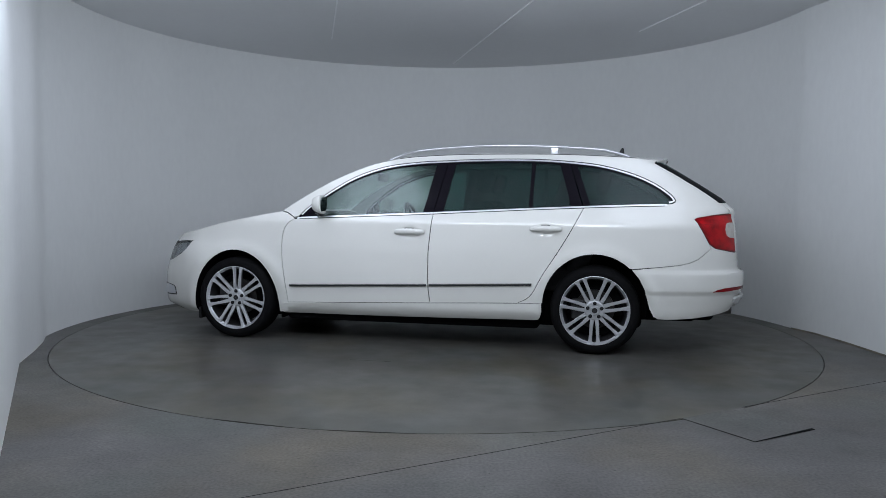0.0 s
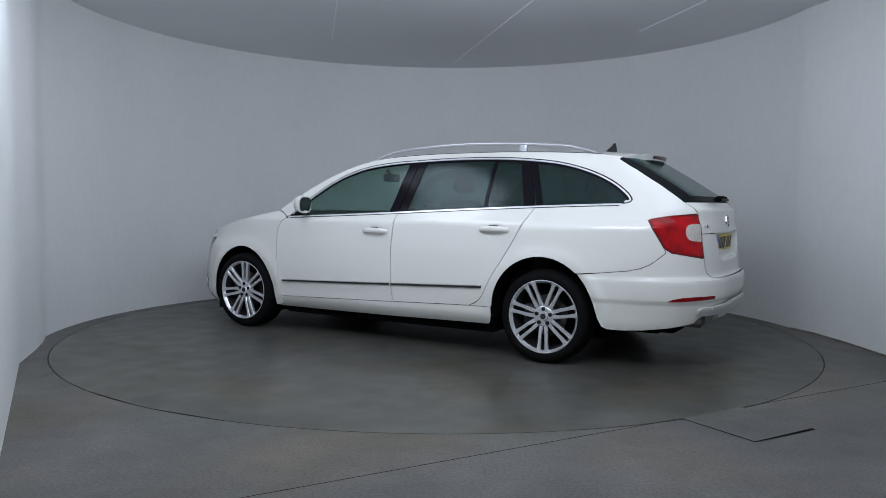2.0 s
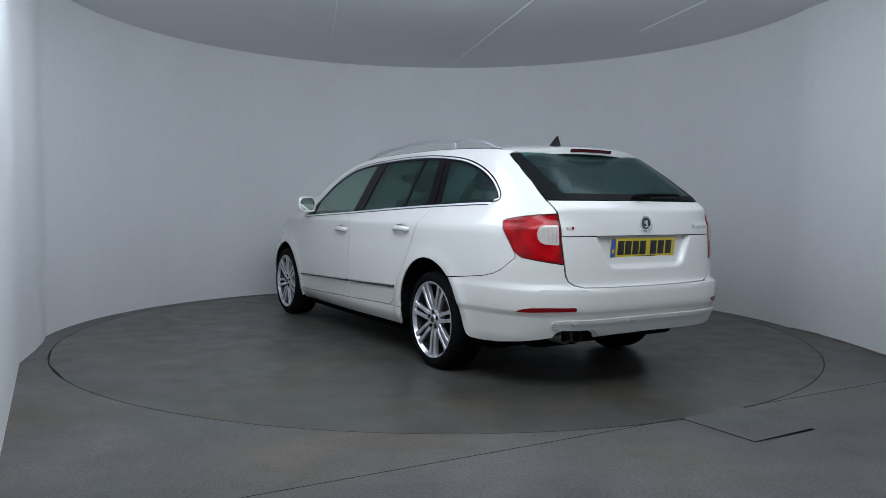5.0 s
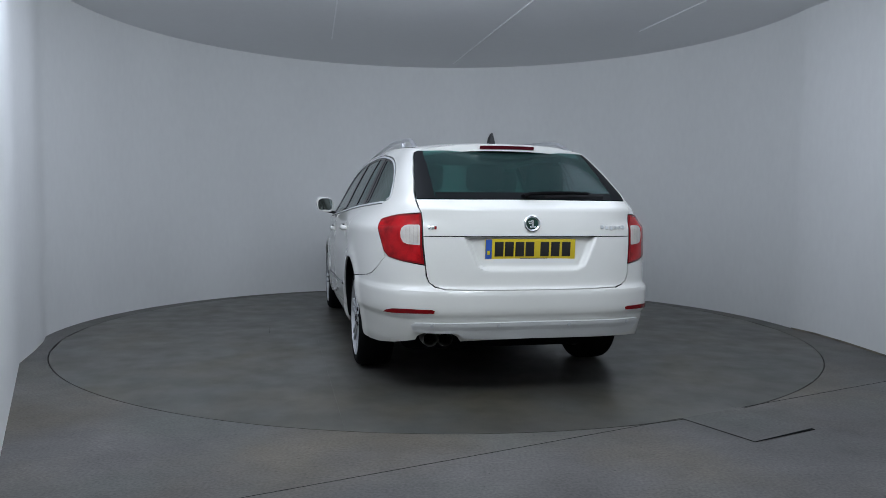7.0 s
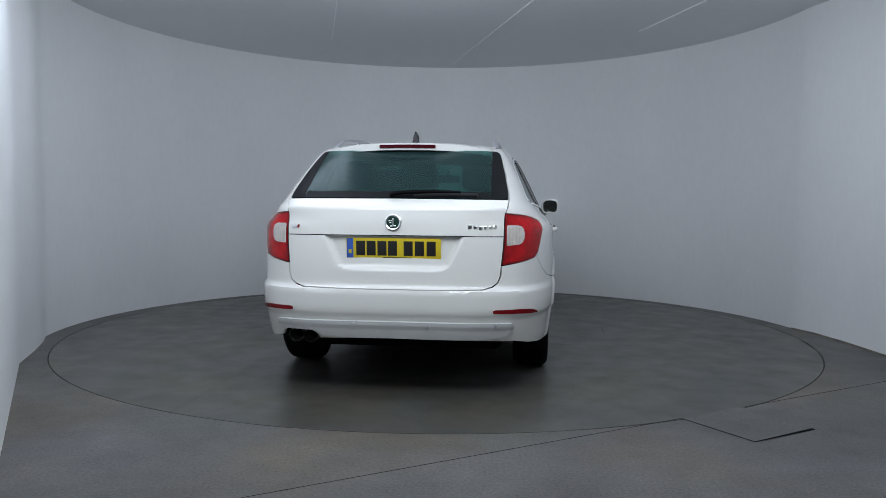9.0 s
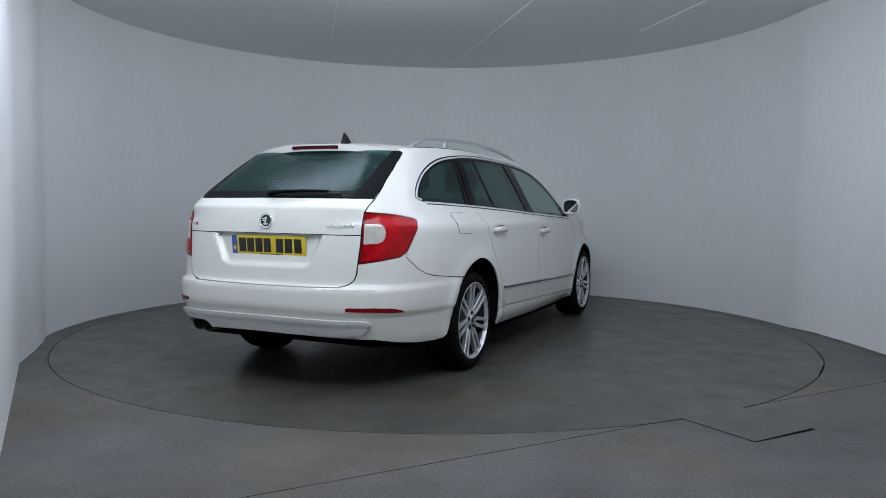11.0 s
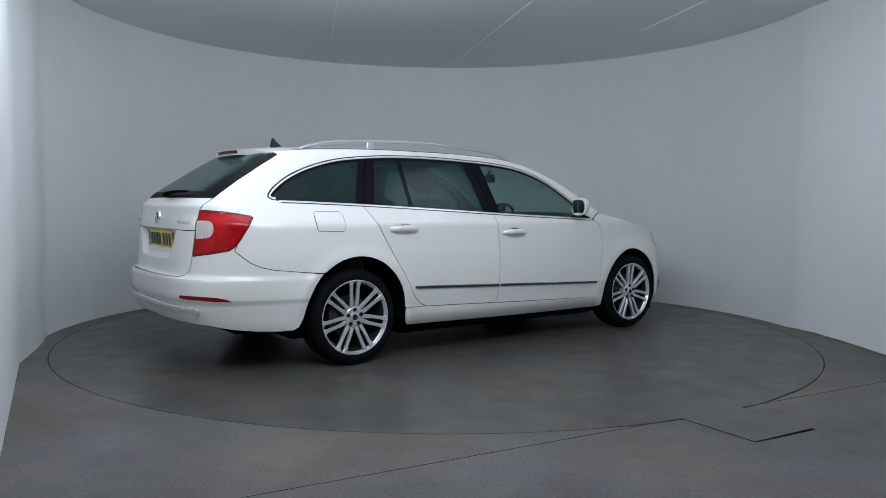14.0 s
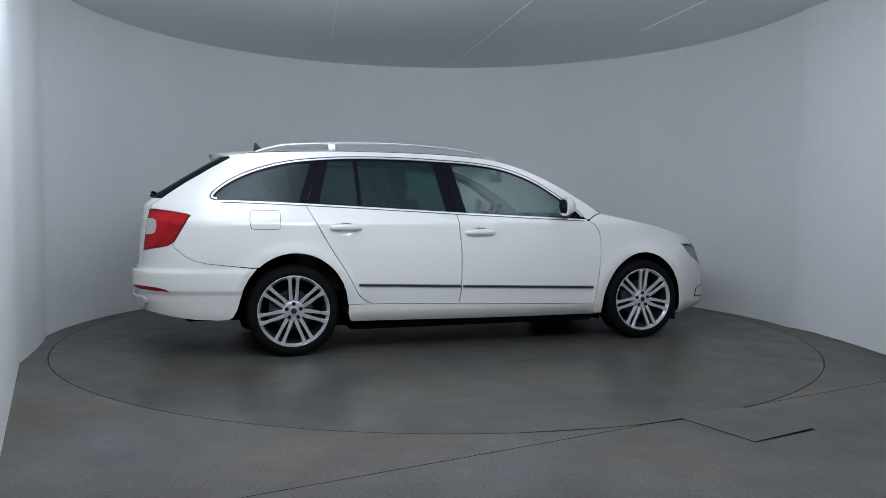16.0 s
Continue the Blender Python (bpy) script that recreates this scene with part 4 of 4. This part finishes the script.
bm = blob(((3.06, -.58, .165), (3.36, .58, .26)), .03)
fit("under_tray", bm, BLACK)
bm = blob(((-.34, -.58, .155), (3.2, .60, .34)), .05)
fit("underbody", bm, SHADE)
bm = blob(((-.72, -.58, .225), (-.30, .60, .36)), .04)
fit("underbody", bm, SHADE)
bm = blob(((.40, -.77, .155), (2.36, .77, .34)), .03)
fit("floor_pan", bm, SHADE)

# roof rails and aerial
for y in (1, -1):
    path = [(1.585, .575, 1.400), (1.50, .558, 1.438), (1.37, .528, 1.474), (1.10, .508, 1.500), (.75, .498, 1.514), (.33, .498, 1.503), (0, .503, 1.480), (-.11, .507, 1.458), (-.19, .510, 1.436), (-.23, .512, 1.418)]
    rail = fit("roof_rail", tube([(x, y * yy, z) for x, yy, z in spline(path, 5)], .016, lambda t: .014 - .004 * abs(2 * t - 1), 12), SATIN, label="silver roof rail")
    bm = blob(((.29, y * .498 - .013, 1.435), (.35, y * .498 + .013, 1.500)), .008)
    fit("rail_foot", bm, SATIN, rail)
    rows = [[(x, y * (float(half_width(x, float(EDGE(x)))) - o), float(EDGE(x)) + h) for o, h in ((.022, .006), (.030, .007))] for x in np.linspace(-.28, 1.5, 40)]
    fit("roof_gutter", grid(rows, .003), BLACK)
bm = bmesh.new()
prof = [(-.06, 1.445), (-.215, 1.445), (-.208, 1.475), (-.200, 1.528), (-.186, 1.528), (-.170, 1.500), (-.13, 1.470)]
la, lb = [[bm.verts.new((x, sy * (.004 if z > 1.50 else .016 if z > 1.46 else .024), z)) for x, z in prof] for sy in (1, -1)]
bm.faces.new(la)
bm.faces.new(lb[::-1])
for i in range(len(prof)):
    j = (i + 1) % len(prof)
    bm.faces.new((la[i], lb[i], lb[j], la[j]))
bmesh.ops.recalc_face_normals(bm, faces=bm.faces[:])
bmesh.ops.bevel(bm, geom=bm.edges[:], offset=.003, segments=2, affect="EDGES")
fit("aerial", bm, BLACK, label="black shark fin aerial")

# fuel flap on the right rear wing
flap = [(-.285 + r0, .884 + r1) for r0, r1 in ((.02, 0), (.175, 0), (.19, .006), (.195, .02), (.195, .104), (.19, .118), (.175, .124), (.02, .124), (.005, .118), (0, .104), (0, .02), (.005, .006))]
fit("flap_gap", sheet(side(flap), 0.02, lift=.0009, gap=-.0025, thick=.003, mirror=True), SHADE)
fit("fuel_flap", sheet(side(flap), 0.02, lift=.0022, gap=.0005, thick=.003, mirror=True), PAINT, label="rounded white fuel flap")

# ---- the car: cabin ----
def seat(x, y, w, head):
    bm = blob(((x - .05, y - w / 2, .42), (x + .48, y + w / 2, .60)), .05)
    fit("seat_cushion", bm, CLOTH)
    bm = blob(((-.075, y - w / 2, 0), (.075, y + w / 2, .60)), .055)
    bmesh.ops.transform(bm, matrix=Matrix.Translation((x - .02, 0, .52)) @ Matrix.Rotation(radians(-18), 4, "Y"), verts=bm.verts[:])
    back = fit("seat_back", bm, CLOTH)
    for hy in head:
        bm = blob(((-.05, hy - .13, .66), (.05, hy + .13, .84)), .045)
        bmesh.ops.transform(bm, matrix=Matrix.Translation((x - .02, 0, .52)) @ Matrix.Rotation(radians(-16), 4, "Y"), verts=bm.verts[:])
        fit("headrest", bm, CLOTH, back)
        for o in (-.05, .05):
            bm = bmesh.new()
            lathe(bm, [(.006, .56), (.006, .70)], 8, centre=(0, hy + o, 0))
            bmesh.ops.transform(bm, matrix=Matrix.Translation((x - .02, 0, .52)) @ Matrix.Rotation(radians(-16), 4, "Y"), verts=bm.verts[:])
            fit("headrest_post", bm, STEEL, back)


seat(1.08, .38, .52, (.38,))
seat(1.08, -.38, .52, (-.38,))
seat(.18, 0, 1.30, (.42, 0, -.42))
bm = blob(((1.82, -.78, .62), (2.42, .78, .955)), .06)
dash = fit("dashboard", bm, BLACK)
bm = blob(((1.72, -.54, .90), (1.95, -.22, .99)), .04)
fit("instrument_hood", bm, BLACK, dash)
bm = bmesh.new()
ring = [(.185 * math.cos(a), .185 * math.sin(a), 0) for a in np.linspace(0, 2 * math.pi, 33)]
wheel_bm = tube(ring, .014, .014, 8)
box(wheel_bm, -.17, .17, -.025, .025, -.012, .012, .006)
box(wheel_bm, -.025, .025, -.17, 0, -.012, .012, .006)
box(wheel_bm, -.07, .07, -.06, .05, -.03, .02, .012)
bm.free()
bmesh.ops.transform(wheel_bm, matrix=Matrix.Translation((1.62, -.38, .90)) @ Matrix.Rotation(radians(-66), 4, "Y") @ Matrix.Rotation(radians(90), 4, "Z"), verts=wheel_bm.verts[:])
fit("steering_wheel", wheel_bm, BLACK)
bm = blob(((1.80, -.115, 1.255), (1.825, .115, 1.325)), .012)
rear_mirror = fit("cabin_mirror", bm, BLACK)
fit("mirror_stalk", tube([(1.82, 0, 1.30), (1.86, 0, 1.36)], .015, .015, 8), BLACK, rear_mirror)
rows = [[(x, s * (float(half_width(x, float(EDGE(x)))) - .03), float(EDGE(x)) - .02 + (float(CENTRE(x)) - float(EDGE(x))) * (1 - s * s)) for s in np.linspace(-1, 1, 9)] for x in np.linspace(-.46, 1.50, 14)]
fit("headlining", grid(rows, .01), LINING)
bm = blob(((-.84, -.55, .46), (.02, .55, .56)), .03)
fit("boot_floor", bm, CLOTH)
bm = blob(((-.84, -.66, 1.010), (.02, .66, 1.030)), .008)
fit("luggage_cover", bm, BLACK)
for y in (1, -1):
    rows = [[(x, y * (float(half_width(x, z)) - .05), z) for x in np.linspace(.46, 2.2, 20)] for z in np.linspace(.42, .95, 5)]
    fit("door_lining", grid(rows, .02, (0, -y, 0)), CLOTH)
    for x0, x1, w in ((1.10, 1.20, .05), (.15, .28, .06)):
        fit("inner_pillar", tube([(x1, y * (float(half_width(x1, 1.0)) - .05), 1.0), (x0, y * (float(half_width(x0, 1.38)) - .05), 1.38)], w, .02, 8, (0, 1, 0)), BLACK)

# ---- the car: wheels ----
def make_wheel(phase):
    """A wheel about its own axle along y, its face towards +y."""
    wheel = new("wheel")
    bm = bmesh.new()
    R = .318
    prof = [(.228, -.20), (.238, -.212), (.270, -.222), (.300, -.214), (.312, -.198), (R - .001, -.17), (R, -.112), (R - .001, -.05), (.312, -.024), (.302, -.009), (.285, .002), (.262, .004), (.246, -.002), (.236, -.016)]
    lathe(bm, prof, 72, axis="Y", close=False)
    part("tyre", bm, RUBBER, wheel, "black low-profile tyre")
    bm = bmesh.new()
    lathe(bm, [(.247, -.006), (.2465, .001), (.242, .002), (.238, -.004), (.234, -.014), (.226, -.022)], 72, axis="Y", close=False)
    rim = part("rim", bm, ALLOY, wheel, "silver alloy rim with seven twin spokes")
    bm = bmesh.new()
    lathe(bm, [(.227, -.020), (.214, -.060), (.205, -.20), (.236, -.205)], 60, axis="Y", close=False)
    part("rim_barrel", bm, DARK_ALLOY, rim)
    bm = bmesh.new()
    lathe(bm, [(.03, -.090), (.140, -.090), (.140, -.112), (.03, -.112)], 48, axis="Y")
    part("brake_disc", bm, STEEL, wheel)
    bm = bmesh.new()
    box(bm, .07, .165, -.125, -.06, -.07, .07, .012)
    part("brake_caliper", bm, DARK_ALLOY, wheel)
    bm = bmesh.new()
    lathe(bm, [(.0005, -.125), (.20, -.125)], 40, axis="Y", close=False)
    part("brake_shield", bm, SHADE, wheel)
    bm = bmesh.new()
    lathe(bm, [(.0005, -.010), (.029, -.010), (.032, -.013), (.034, -.020), (.060, -.016), (.068, -.019), (.074, -.028), (.075, -.060), (.03, -.07)], 40, axis="Y", close=False)
    hub = part("hub", bm, ALLOY, wheel)
    bm = bmesh.new()
    lathe(bm, [(.0005, -.0075), (.018, -.0075), (.020, -.0105)], 28, axis="Y", close=False)
    part("hub_cap", bm, DARK_ALLOY, hub)
    for i in range(5):
        a = radians(90 + 72 * i)
        bm = bmesh.new()
        lathe(bm, [(.0005, -.0115), (.010, -.0105), (.0135, -.0120), (.0135, -.03)], 14, axis="Y", centre=(.051 * math.cos(a), 0, .051 * math.sin(a)), close=False)
        part("wheel_bolt", bm, BLACK, hub)
    # one spoke: a tapered bar from the hub to the rim, crowned towards the outside
    bm = bmesh.new()
    secs = []
    for r, w, o, f in ((.045, .0130, .0130, -.024), (.085, .0140, .0180, -.017), (.12, .0120, .0220, -.013), (.18, .0112, .0245, -.010), (.215, .0135, .0272, -.007), (.239, .0225, .0315, -.004)):
        secs.append([bm.verts.new((r, yy, o + zz)) for yy, zz in ((f - .030, -w * .55), (f - .004, -w), (f, -w * .78), (f, w * .78), (f - .004, w), (f - .030, w * .55))])
    for a, b in zip(secs, secs[1:]):
        for i in range(6):
            bm.faces.new((a[i], a[(i + 1) % 6], b[(i + 1) % 6], b[i]))
    bm.faces.new(secs[0])
    bm.faces.new(secs[-1])
    bmesh.ops.recalc_face_normals(bm, faces=bm.faces[:])
    first = part("spoke", bm, ALLOY, rim)
    me = first.data
    bm = bmesh.new()
    bm.from_mesh(me)
    bmesh.ops.scale(bm, vec=(1, 1, -1), verts=bm.verts[:])
    bmesh.ops.reverse_faces(bm, faces=bm.faces[:])
    twin = part("spoke", bm, ALLOY, rim)
    for i in range(7):
        turn = Matrix.Rotation(-radians(phase + 360 / 7 * i), 4, "Y")
        for src in (first, twin):
            ob = src if i == 0 else new("spoke", src.data)
            ob.parent = rim
            ob.matrix_basis = turn
    return wheel


for x, yy, turn, phase in ((0.0, .862, 0, 270), (2.761, .858, 0, 94), (0.0, -.862, 180, 90), (2.761, -.858, 180, 92)):
    w = make_wheel(phase)
    w.parent = car
    w.location = (OX + x, OY + yy, .318)
    w.rotation_euler = (0, 0, radians(turn))


def motions():
    rows = [(0.5 * i, pose(0, 0, 0, 0, 0, TURN_START + TURN_RATE * 0.5 * i)) for i in range(33)]
    walk(turntable, rows)
    walk(car, rows)


motions()
